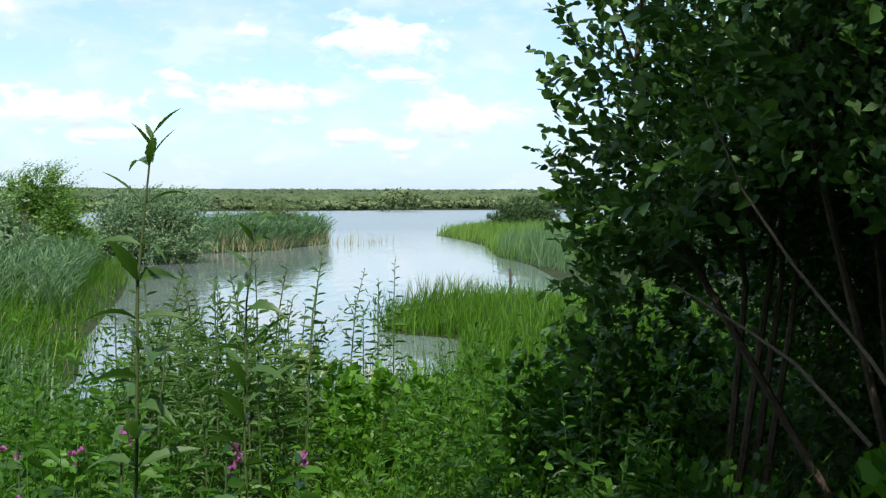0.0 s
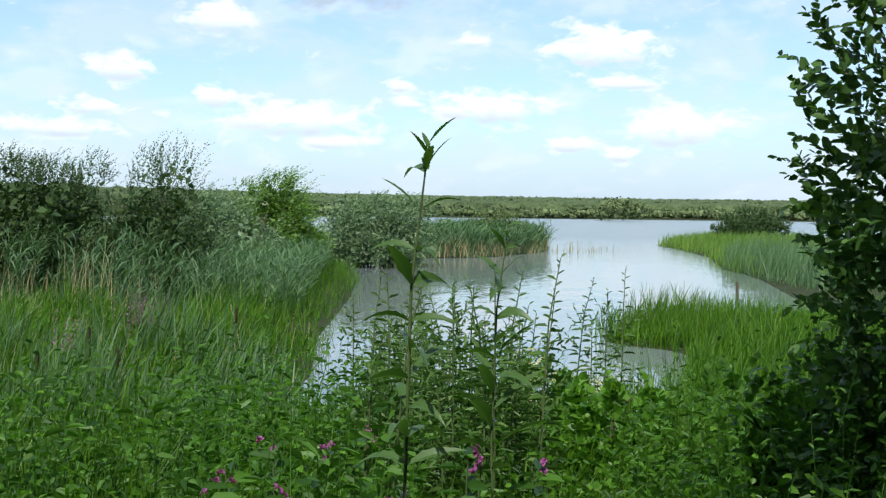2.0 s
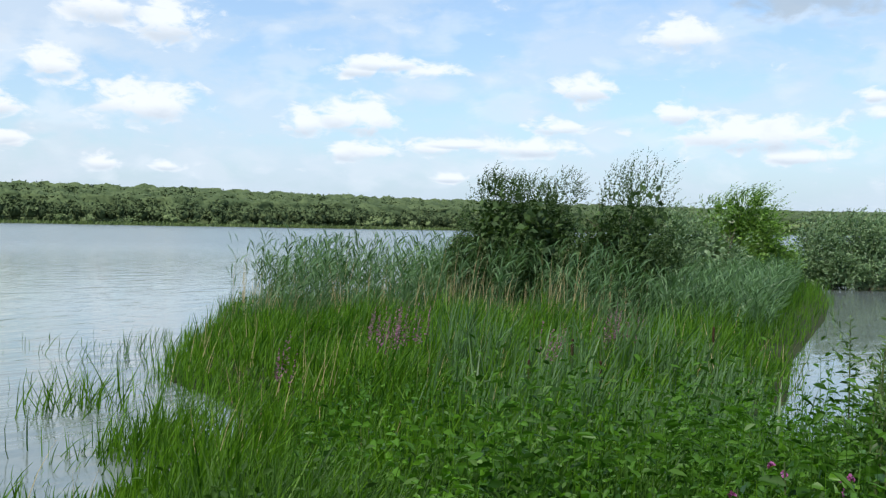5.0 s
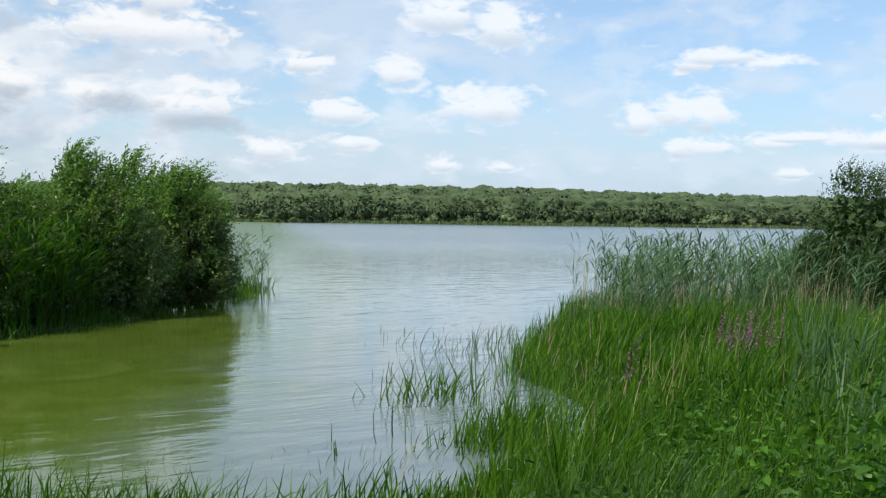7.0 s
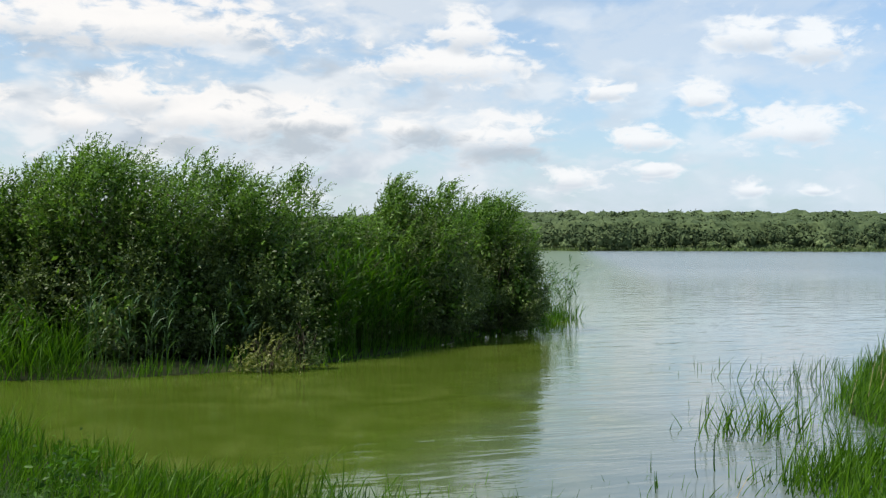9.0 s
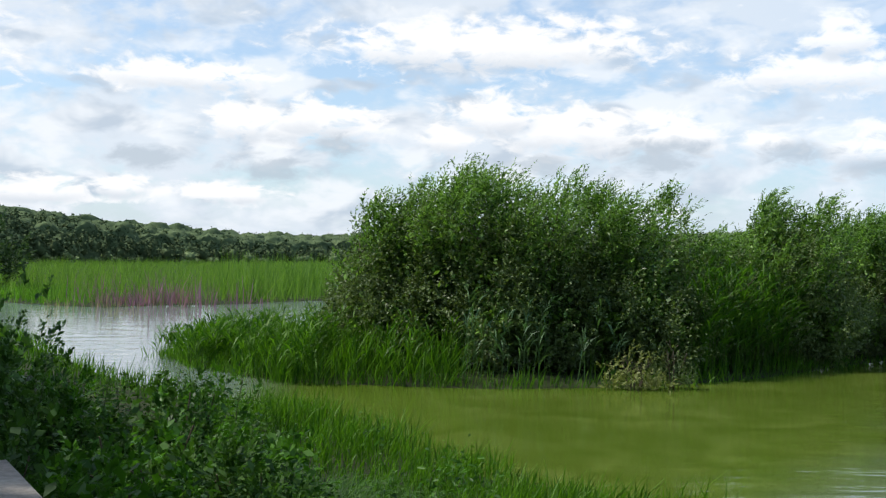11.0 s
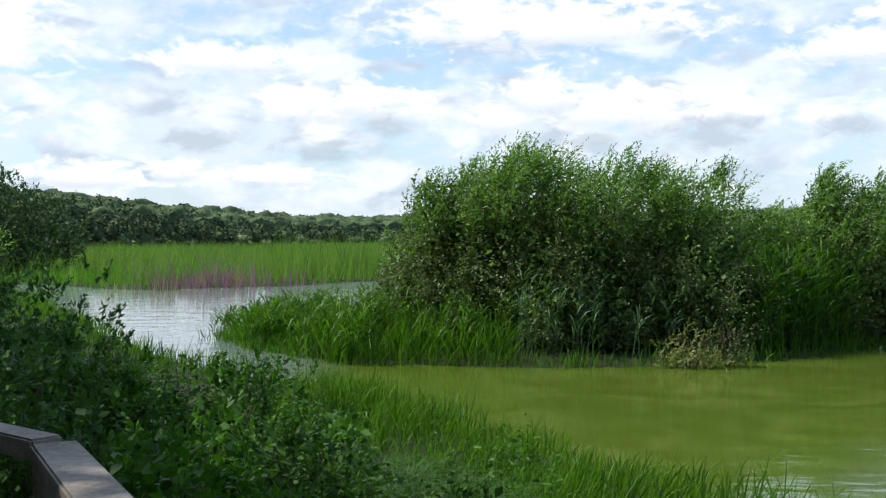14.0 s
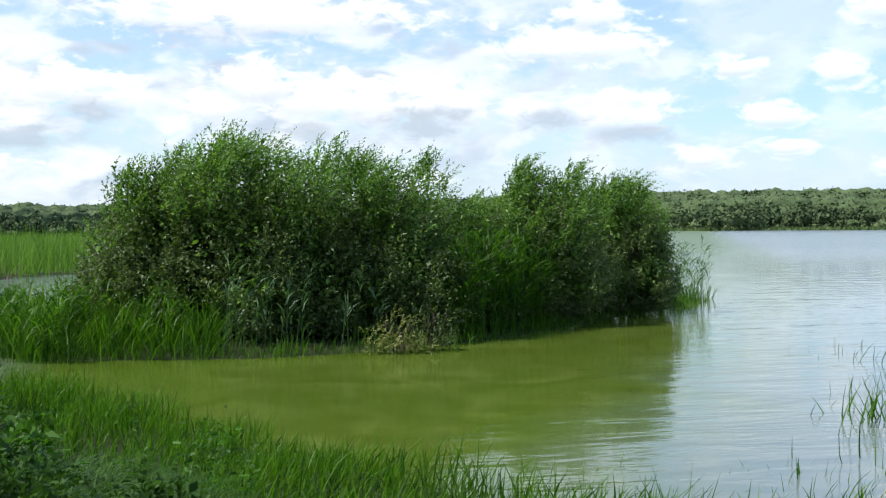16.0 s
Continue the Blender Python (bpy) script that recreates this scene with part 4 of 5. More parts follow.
blade_field("sedge_clump", scatter([(-0.9, 17.4), (0.1, 16.8), (1.1, 16.2), (1.5, 15.7), (4, 16), (4, 20), (0.6, 19.9), (-1.0, 18.5)], 11000), 0.78, 0.016, M_SEDGE, "thick clump of green sedge standing in the shallows")
blade_field("shore_sedge", scatter([(0.3, 10.9), (0.3, 16), (4.2, 16), (4.5, 9.0), (0.8, 9.0)], 9000), 0.85, 0.016, M_SEDGE, "loose green sedge along the near shore", lean=0.2)
blade_field("shore_sedge", scatter([(-1.6, 9.2), (-1.0, 10.3), (-0.2, 10.8), (0.4, 12), (1.2, 11), (1.2, 8.2), (-1.0, 8.2)], 3800), 0.55, 0.013, M_SEDGE, "low sedge at the mouth of the inlet", lean=0.2)
blade_field("shore_sedge", np.column_stack([RNG.uniform(-1.2, 0.5, 240), RNG.uniform(10.2, 13.4, 240)]), 0.55, 0.012, M_SEDGE, "thin sedge blades standing in the water", lean=0.2)
blade_field("spit_grass", scatter([(3.0, 38), (2.2, 43), (2.0, 58), (-0.6, 78.3), (1.8, 95), (6, 115), (12, 112), (10, 60), (9, 36)], 16000), 0.95, 0.055, M_REEDBED, "pale green grass on the spit", rows=2)
blade_field("spit_reeds", scatter([(3.0, 37), (2.3, 43), (2.6, 50), (8, 52), (9, 34), (4, 30)], 9000), 1.3, 0.03, M_REED, "grey-green reeds at the foot of the spit", rows=2, category="reeds")
REED_FIELD = [(-8.4, 17.6), (-11.6, 25), (-13.4, 33), (-14.4, 33), (-16.2, 25), (-17.8, 20), (-17.6, 17.1), (-14.8, 13.8), (-9, 15.8)]
reeds("lake_reeds", clumped(scatter(REED_FIELD, 5200), 1.3, 0.05), 1.5, M_REED, "tall grey-green reeds on the peninsula", leaf_n=8, size=1.15)
CREEK_SIDE = [(-6.2, 17.6), (-8.3, 25), (-10.2, 32), (-13.4, 33), (-11.6, 25), (-8.4, 17.6)]
reeds("creek_reeds", scatter(CREEK_SIDE, 3800), 1.05, M_REED, "lower grey-green reeds beside the creek", leaf_n=7, size=1.1)
blade_field("sedge_grass", scatter(CREEK_SIDE, 9000), 0.75, 0.02, M_SEDGE, "green sedge between the creek and the reeds", rows=2)
blade_field("reed_litter", scatter(REED_FIELD, 11000), 0.8, 0.026, M_REED, "grey-green grass between the reeds", rows=2)
blade_field("dry_reeds", scatter(REED_FIELD, 2200), 1.4, 0.012, M_DRY, "pale dry reed stems among green ones", lean=0.08, bend=0.08, category="reeds")
reeds("creek_reeds", scatter([(-6.3, 60.5), (-8, 50.7), (-10.4, 47.9), (-14, 50), (-13.4, 63), (-8.2, 65.5)], 2200), 1.3, M_REED, "pale reeds on the point", size=2.2)
blade_field("creek_reeds", scatter([(-6.3, 60.5), (-8, 50.7), (-10.4, 47.9), (-14, 50), (-13.4, 63), (-8.2, 65.5)], 5000), 1.0, 0.045, M_REED, "pale reed blades on the point", rows=2, category="reeds")
blade_field("dry_reeds", scatter([(-6.3, 60.5), (-8, 50.7), (-10.4, 47.9), (-14, 50), (-13.4, 63), (-8.2, 65.5)], 4200), 1.15, 0.05, M_DRY, "straw-coloured reeds on the point", rows=2, category="reeds")
blade_field("water_stubs", np.column_stack([RNG.normal(-4.6, 0.8, 60), RNG.normal(62, 2.0, 60)]), 1.0, 0.05, M_DRY, "broken reed stubs standing in the lake", lean=0.1, bend=0.05, rows=2, floor=-0.2, category="reeds")
SHALLOWS = [(-9.2, 7.0), (-8.4, 7.6), (-9.6, 8.6), (-10.7, 8.9), (-12.8, 10.9), (-14.6, 12.8), (-15.0, 12.0), (-12.4, 8.6), (-10.8, 6.7)]
blade_field("water_reeds", clumped(scatter(SHALLOWS, 900), 1.4, 0.1), 0.5, 0.010, M_TUSSOCK, "thin rushes standing in the shallows", lean=0.16, floor=-0.12, category="reeds")
blade_field("water_reeds", np.column_stack([RNG.normal(-9.9, 0.35, 160), RNG.normal(7.2, 0.35, 160)]), 0.72, 0.014, M_SEDGE, "loose sedge blades standing in the shallows", lean=0.24, floor=-0.12)
blade_field("water_reeds", np.column_stack([RNG.normal(-14.0, 0.9, 70), RNG.normal(10.6, 0.7, 70)]), 0.5, 0.014, M_TUSSOCK, "rushes in small tufts off the shore", lean=0.16, floor=-0.12, category="reeds")

blade_field("sedge_clump", np.column_stack([RNG.normal(-7.6, 0.26, 600), RNG.normal(6.3, 0.3, 600)]), 0.7, 0.013, M_SEDGE, "dark clump of sedge standing in the shallows", lean=0.22, floor=-0.12)


def fringe(line, n, width=0.6):
    """Points along a shore line, up to a hand's width out in the water."""
    line = np.array(line, float)
    seg = np.linalg.norm(np.diff(line, axis=0), axis=1)
    k = RNG.choice(len(seg), n, p=seg / seg.sum())
    p = line[k] + (line[k + 1] - line[k]) * RNG.random((n, 1)) + RNG.normal(0, width, (n, 2))
    wet = inside(LAKE, p) & ~inside(ISLAND, p)
    far = np.minimum(edge_distance(LAKE, p), edge_distance(ISLAND, p))
    return p[~wet | (far < 0.12)]


blade_field("shore_fringe", fringe(REED_SHORE[-6:] + NEAR_SHORE[:8], 7000, 0.5), 0.40, 0.014, M_SEDGE, "green grass hanging over the water's edge", lean=0.2)
blade_field("shore_fringe", fringe(NEAR_SHORE[7:] + PENINSULA[:9], 4200, 0.3), 0.5, 0.014, M_SEDGE, "sedge fringe round the peninsula", lean=0.2)
blade_field("shore_fringe", fringe(ISLAND[:9], 2600, 0.2), 0.32, 0.016, M_SEDGE, "sedge fringe round the island", lean=0.2)

# the island's skirt
skirt = scatter([(-17.3, -2.2), (-19.4, -4.0), (-22.3, -5.4), (-24, -4), (-22, -0.5), (-19, 0.6), (-17.2, 0.8)], 15000)
def skirt_height(p):
    return 0.42 + 0.5 * np.clip((p[:, 1] + 5.0) / 4.0, 0, 1)


blade_field("island_sedge", skirt[::2], skirt_height(skirt[::2]), 0.018, M_SEDGE, "tall bright sedge on the island's low end", lean=0.26, bend=0.4)
leafy = clumped(skirt[:2200], 1.5, 0.1)
reeds("island_reeds", leafy, skirt_height(leafy) * 1.08, M_SEDGE, "leafy bright green reeds on the island's low end", leaf_n=9, size=1.1)
blade_field("island_sedge", scatter([(-24.0, 11.3), (-27.0, 14.0), (-28, 13.6), (-25.5, 11.0)], 900), 0.7, 0.018, M_SEDGE, "green sedge round the island's tip")
blade_field("island_sedge", scatter([(-17.2, 0.8), (-16.9, 1.2), (-17.3, 3.6), (-18.9, 6.0), (-21.4, 8.6), (-24.2, 11.7), (-25.5, 11.7), (-21.8, 7.4), (-18.3, 2)], 2200), 0.6, 0.018, M_SEDGE, "green sedge at the island's waterline")
reeds("island_reeds", scatter([(-17.2, 0.6), (-17.0, 1.2), (-17.5, 3.4), (-18.3, 3.2), (-18.0, 0.8)], 60), 1.3, M_REED, "reeds in front of the willows", leaf_n=7, size=1.0)
reeds("island_reeds", scatter([(-18.4, 4.7), (-19.6, 6.4), (-20.9, 7.7), (-21.6, 7.2), (-20.2, 5.6), (-19.0, 4.4)], 1500), 1.7, M_SEDGE, "bright green reeds between two willows", leaf_n=8, size=1.2)
reeds("island_reeds", scatter([(-25.2, 12.6), (-26.8, 13.9), (-27.6, 13.6), (-25.9, 12.1)], 170), 1.5, M_REED, "reeds at the island's tip", leaf_n=5)

# the wide reed bed to the west
n = 36000
aa, rr = radians(1) * RNG.uniform(84, 126, n), 41 * np.exp(RNG.uniform(0, math.log(7.5), n))
west = np.column_stack([-np.sin(aa) * rr, np.cos(aa) * rr])
west = west[~inside(LAKE, west)]
rw = np.hypot(west[:, 0], west[:, 1])
blade_field("reed_bed", west, 1.6, 0.032 * np.clip(rw / 60, 0.8, 6)[:], M_REEDBED, "wide bright green reed bed", rows=2, category="reeds", bend=0.3, lean=0.2)
tall_p = sector(91, 100.5, 47, 75, 5200)
blade_field("reed_bed", tall_p[~inside(LAKE, tall_p)], 2.0, 0.05, M_REEDBED, "taller dark reeds behind the channel", rows=2, category="reeds", bend=0.12)
lo = scatter([(-41.3, -12.6), (-43.4, -9.0), (-45.0, -9.3), (-43.4, -12.6)], 900)
blade_field("loosestrife", lo[::2], 0.8, 0.055, M_PURPLE, "purple loosestrife in flower at the reed bed's edge", rows=2, lean=0.2, bend=0.08, category="flowers")
lo = scatter([(-41.8, -13.2), (-42.4, -8.8), (-47, -6.4), (-46, -15)], 400)
blade_field("loosestrife", lo, 1.25, 0.05, M_PURPLE, "faded purple loosestrife among reeds", rows=2, bend=0.08, category="flowers")
lo = scatter([(-42.6, -14.2), (-46.2, -18.4), (-52, -24), (-62, -24), (-52, -14.5), (-44, -12)], 5000)
blade_field("reed_bed", lo, 0.65, 0.05, M_LIME, "short lime-green growth at the water's edge", rows=2, category="reeds", bend=0.3, lean=0.2)
blade_field("water_stubs", np.array([polar(a, r)[:2] for a, r in zip(RNG.uniform(104.5, 109.5, 130), RNG.uniform(36, 43, 130))]), 0.8, 0.03, M_DRY, "reed stubs in the channel", lean=0.1, bend=0.05, rows=2, category="reeds")
blade_field("far_reed_fringe", np.concatenate([np.array([polar(a, far_profile(a)[0] - 16 + RNG.uniform(0, 12))[:2] for a in RNG.uniform(30, 72, 9000)])]), 1.25, 0.6, M_SALLOW_PALE, "pale reed fringe along the far bank", rows=2, floor=-0.1, category="reeds")


# ---- weeds near the viewing place ----
def apart(p):
    """Leaves out the place of the bindweed mound and the view of it."""
    a, r = np.degrees(np.arctan2(-p[:, 0], p[:, 1])), np.hypot(p[:, 0], p[:, 1])
    return p[~((a > 2.4) & (a < 7.6) & (r > 4.6))]


def herbs(q, p, h, n_leaf, length, width, up=0.55, droop=0.3, z=None, low=0.25):
    """Leafy upright weeds: leaves in pairs up a stem."""
    b = ground_points(p)
    if z is not None:
        b[:, 2] += z
    k = len(b)
    hh = RNG.uniform(0.45, 1.2, k) * h
    lean = RNG.normal(0, 0.10, (k, 3)) * [1, 1, 0] + WIND * 0.05
    blades(q, b, hh, np.full(k, 0.009), lean, lean * 0.5, 2)
    s = np.linspace(low, 1.0, n_leaf)[None] + RNG.uniform(-0.04, 0.04, (k, n_leaf))
    pos = b[:, None] + ((np.array([0, 0, 1.0]) + lean)[:, None] * s[..., None] + (lean * 0.5)[:, None] * s[..., None] ** 2) * hh[:, None, None]
    a = (np.arange(n_leaf)[None] * 2.4 + RNG.uniform(0, math.tau, (k, 1)) + RNG.normal(0, 0.3, (k, n_leaf))).reshape(-1)
    n = k * n_leaf
    tip = np.repeat(s.reshape(-1)[:, None], 1, 1)
    d = np.stack([np.cos(a), np.sin(a), np.zeros(n)], 1) + np.array([0, 0, 1.0]) * (up + 0.8 * np.clip(tip - 0.8, 0, 1) * 4) + RNG.normal(0, 0.38, (n, 3))
    f = RNG.uniform(0.5, 1.15, n) * np.interp(s.reshape(-1), [0.2, 0.55, 1.0], [0.8, 1.0, 0.45])
    leaves(q, pos.reshape(-1, 3), d, length * f, width * f, 0.12, droop, 1.9)
    return q


q = Quads()
herbs(q, sector(-30, 24, 2.6, 9.6, 800), 0.40, 11, 0.09, 0.034)
herbs(q, apart(clumped(sector(-12, 24, 3.4, 9.4, 1500), 1.5, 0.35)), 0.78, 16, 0.10, 0.028)
herbs(q, apart(clumped(sector(-10, 26, 3.2, 7.4, 520), 2.6)), 0.98, 18, 0.10, 0.028)
stuff("undergrowth", q, M_HERB, "tangled green weeds on the bank", "weeds")
q = Quads()
herbs(q, clumped(sector(-6, 12, 3.2, 9.5, 900), 2.4), 0.58, 9, 0.085, 0.06, 0.2, 0.35)
herbs(q, sector(16, 40, 3.0, 6.4, 120), 0.85, 11, 0.085, 0.05, 0.6, 0.5)
stuff("undergrowth", q, M_LIME, "bright broad-leaved weeds and bindweed", "weeds")
q = Quads()
herbs(q, sector(30, 52, 2.8, 5.4, 260), 0.62, 12, 0.11, 0.045)
stuff("undergrowth", q, M_HERB_DARK, "darker leafy weeds close to the railing", "weeds")
q = Quads()
herbs(q, sector(18, 32, 2.8, 5.4, 150), 0.62, 12, 0.10, 0.040)
herbs(q, clumped(sector(14, 36, 3.0, 6.6, 460), 1.6, 0.3), 1.0, 16, 0.11, 0.036)
herbs(q, sector(16, 43, 5.6, 8.4, 230), 0.8, 12, 0.11, 0.036, 0.9, 0.4)
herbs(q, clumped(scatter(SEDGE_FIELD[:6] + [(-9.5, 10.5), (-6.5, 6.5), (-4.4, 5.2)], 700), 1.1), 0.74, 11, 0.11, 0.030, 1.0, 0.4)
stuff("undergrowth", q, M_HERB, "leafy weeds at the edge of the sedge", "weeds")
p = sector(14, 52, 4.2, 9.5, 5500)
blade_field("weed_grass", sector(18, 54, 3.0, 6.8, 8500), 0.62, 0.012, M_TUSSOCK, "dark grass at the foot of the bank", lean=0.22)
blade_field("weed_grass", p, 0.70, 0.012, M_SEDGE, "long grass growing through the weeds", lean=0.18)
blade_field("weed_grass", sector(-16, 24, 3.2, 9.0, 6000), 0.78, 0.009, M_SEDGE, "thin grass among the leafy weeds", lean=0.25, bend=0.4)
blade_field("pale_grass", clumped(sector(19, 36, 7.5, 13.5, 3000), 0.9), 1.0, 0.024, M_REED, "blue-green iris blades among the sedge", lean=0.1, bend=0.2)
blade_field("dry_grass", scatter(SEDGE_FIELD, 1000), 0.9, 0.008, M_DRY, "thin straw-coloured grass stems in the sedge", lean=0.14, bend=0.15)

# tall herbs that stand against the water
def tall_herb(h, seed):
    rnd = random.Random(seed)
    thing = new("tall_herb")
    bm = bmesh.new()
    lean = Vector((rnd.uniform(-0.1, 0.14), rnd.uniform(-0.05, 0.1), 0))
    pts = [Vector((0, 0, -0.05)), lean * 0.3 + Vector((0, 0, h * 0.4)), lean * 0.8 + Vector((0, 0, h * 0.8)), lean * 1.5 + Vector((0, 0, h))]
    tube(bm, pts, [0.007, 0.006, 0.004, 0.002], 6)
    part("stem", bm, M_STEM, thing)
    q = Quads()
    m = 46
    s = np.linspace(0.2, 1, m)
    pos = np.array([[np.interp(v, [0, 0.4, 0.8, 1], [p[i] for p in pts]) for i in range(3)] for v in s])
    a = np.arange(m) * 2.4 + rnd.random()
    d = np.stack([np.cos(a), np.sin(a), 0.35 + 0.9 * np.clip(s - 0.8, 0, 1) * 5], 1)
    f = np.interp(s, [0.2, 0.6, 1.0], [0.9, 1.0, 0.45]) * RNG.uniform(0.8, 1.1, m)
    leaves(q, pos, d, 0.115 * f, 0.021 * f, 0.1, 0.35)
    # side sprays with small leaves
    for _ in range(5):
        v = rnd.uniform(0.5, 0.9)
        b0 = np.array([[np.interp(v, [0, 0.4, 0.8, 1], [p[i] for p in pts]) for i in range(3)]])
        t = rnd.uniform(0, math.tau)
        shoots(q, b0, np.array([[math.cos(t), math.sin(t), 1.3]]), np.array([rnd.uniform(0.18, 0.34)]), np.array([[0.1, 0.05, -0.1]]), 10, 0.075, 0.018)
    part("foliage", q.mesh("foliage", M_HERB_MID), M_HERB_MID, thing)
    return tagged(thing, "tall dark green herb with narrow leaves", "plant", "herbs before the water")


patterns = [tall_herb(h, 40 + i) for i, h in enumerate((1.5, 1.32, 1.12, 1.4, 1.0))]
SPOTS = [(2.6, 8.6), (3.4, 8.9), (4.1, 8.4), (5.0, 9.0), (6.6, 8.2)] + [(round(7.0 + 0.115 * i + 0.6 * math.sin(i * 2.1), 2), round(5.2 + 2.6 * ((i * 0.618) % 1), 2)) for i in range(78)]
for i, (a, r) in enumerate(SPOTS):
    x, y, _ = polar(a, r)
    z = float(land_height(np.array([[x, y]]))[0])
    m = pose(x, y, z, 0, 0, i * 67 % 360)
    if i < len(patterns):
        patterns[i].matrix_world = m
    else:
        copy_thing(patterns[i % len(patterns)], m @ pose(0, 0, -0.045 * (i % 9)))


# two tall stalks close to the camera, each leaf a part
def stalk(x, y, top, seed, leaf_len, label, tip_leaves):
    z0 = float(land_height(np.array([[x, y]]))[0])
    rnd = random.Random(seed)
    h = top - z0
    thing = new("tall_stalk")
    thing.matrix_world = pose(x, y, z0)
    tagged(thing, label, "plant", "stalks near the path")
    pts = [Vector((0.0, 0, -0.06)), Vector((0.008, 0, h * 0.3)), Vector((-0.012, 0.01, h * 0.6)), Vector((0.0, 0.0, h * 0.85)), Vector((0.03, 0.0, h))]
    zs = [p.z for p in pts]
    bm = bmesh.new()
    tube(bm, pts, [0.0046, 0.0042, 0.0036, 0.0028, 0.0015], 8)
    part("stem", bm, M_STEM, thing)
    def leaf(base, a, L, W, rise, sag, twist):
        d, sd = Vector((math.cos(a), math.sin(a), 0)), Vector((-math.sin(a), math.cos(a), 0))
        sd = (sd * math.cos(twist) + Vector((0, 0, math.sin(twist)))).normalized()
        bm = bmesh.new()
        rows = []
        for j in range(12):
            t = j / 11
            c = base + d * (L * t * (1 - 0.15 * rise)) + Vector((0, 0, L * (rise * t - sag * t * t)))
            w = W * 0.5 * min(1.0, 0.1 + 3.2 * t) * (1 - t ** 2.2) * (1.12 if j % 2 else 0.92) + 0.0004
            rows.append([bm.verts.new(c - sd * w + Vector((0, 0, w * 0.35))), bm.verts.new(c), bm.verts.new(c + sd * w + Vector((0, 0, w * 0.35)))])
        for r0, r1 in zip(rows, rows[1:]):
            bm.faces.new((r0[0], r0[1], r1[1], r1[0]))
            bm.faces.new((r0[1], r0[2], r1[2], r1[1]))
        part("leaf", bm, M_HERB_MID, thing)

    z, k = h * 0.22, 0
    while z < h * 0.97:
        s = z / h
        base = Vector([float(np.interp(z, zs, [p[i] for p in pts])) for i in range(3)])
        L = leaf_len * float(np.interp(s, [0.2, 0.5, 0.8, 1.0], [1.3, 1.2, 0.9, 0.6])) * rnd.uniform(0.75, 1.15)
        for side in (0, math.pi):
            leaf(base, k * 1.3 + side + rnd.uniform(-0.4, 0.4), L * rnd.uniform(0.8, 1.1), L * rnd.uniform(0.17, 0.23), rnd.uniform(0.3, 1.0) if s > 0.55 else rnd.uniform(-0.1, 0.5), rnd.uniform(0.25, 0.8), rnd.uniform(-0.9, 0.9))
        z += h * rnd.uniform(0.028, 0.048)
        k += 1
    for i in range(5 if tip_leaves else 3):
        leaf(pts[-1] - Vector((0, 0, 0.012 * i)), i * 2.1, leaf_len * rnd.uniform(0.28, 0.42), leaf_len * 0.10, rnd.uniform(0.8, 1.5) if tip_leaves else 0.4, 0.3, rnd.uniform(-0.6, 0.6))


stalk(-0.548, 2.37, 2.13, 1, 0.15, "tall dark stalk with toothed narrow leaves", True)
stalk(-0.557, 3.47, 1.97, 4, 0.17, "tall dark stalk with a bent leafy tip", False)


# balsam in flower
def balsam(az_, r, h, seed):
    rnd = random.Random(seed)
    x, y, _ = polar(az_, r)
    thing = new("balsam")
    thing.matrix_world = pose(x, y, float(land_height(np.array([[x, y]]))[0]), 0, 0, seed * 50)
    tagged(thing, "balsam plant with pink-purple flowers", "plant", "balsam in flower")
    bm = bmesh.new()
    tube(bm, [(0, 0, -0.05), (0.01, 0, h * 0.5), (0.0, 0.02, h)], [0.008, 0.006, 0.003], 6)
    part("stem", bm, M_STEM, thing)
    q = Quads()
    m = 16
    s = np.linspace(0.35, 0.98, m)
    a = np.arange(m) * 2.1
    leaves(q, np.stack([0 * s, 0 * s, s * h], 1), np.stack([np.cos(a), np.sin(a), 0.4 + 0 * a], 1), np.full(m, 0.12), np.full(m, 0.042), 0.1, 0.3)
    part("foliage", q.mesh("foliage", M_HERB), M_HERB, thing)
    for _ in range(rnd.randint(2, 4)):
        c = Vector((rnd.uniform(-0.06, 0.06), rnd.uniform(-0.06, 0.06), h + rnd.uniform(-0.05, 0.02)))
        q = Quads()
        u = unit(RNG.normal(0, 1, (7, 3)))
        leaves(q, np.tile(np.array(c), (7, 1)), u, RNG.uniform(0.013, 0.024, 7), RNG.uniform(0.013, 0.02, 7), 0.3, 0.1)
        part("flower", q.mesh("flower", M_PINK), M_PINK, thing, "pink-purple flower")


for i, (a, r, h) in enumerate([(19.6, 4.4, 0.80), (21.6, 4.2, 0.74), (22.6, 3.9, 0.74), (10.4, 4.2, 0.74), (9.9, 4.3, 0.78), (17.3, 4.3, 0.78), (15.4, 4.6, 0.80), (18.8, 4.0, 0.72), (7.0, 4.2, 0.74), (14.5, 3.8, 0.72), (17.6, 3.7, 0.70)]):
    balsam(a, r, h, i + 1)

bush("bindweed_mound", *polar(5.2, 7.3)[:2], 1.5, 1.0, 0.95, 0, M_LIME, 460, (0.095, 0.08), "mound of bright bindweed leaves at the water's edge", "plant", seed=51, lean=0.05, limbs=3, spiky=0.2, lobe_n=7, fill=40, fill_size=0.12, per_shoot=8, shoot=(0.2, 0.4), thick=0.012)
bush("bindweed_mound", *polar(-7.0, 6.4)[:2], 1.6, 1.2, 1.1, 0, M_HERB, 520, (0.095, 0.08), "green mound of bindweed under the sallow", "plant", seed=52, lean=0.05, limbs=3, spiky=0.2, lobe_n=7, fill=60, fill_size=0.12, per_shoot=8, shoot=(0.2, 0.4), thick=0.012)
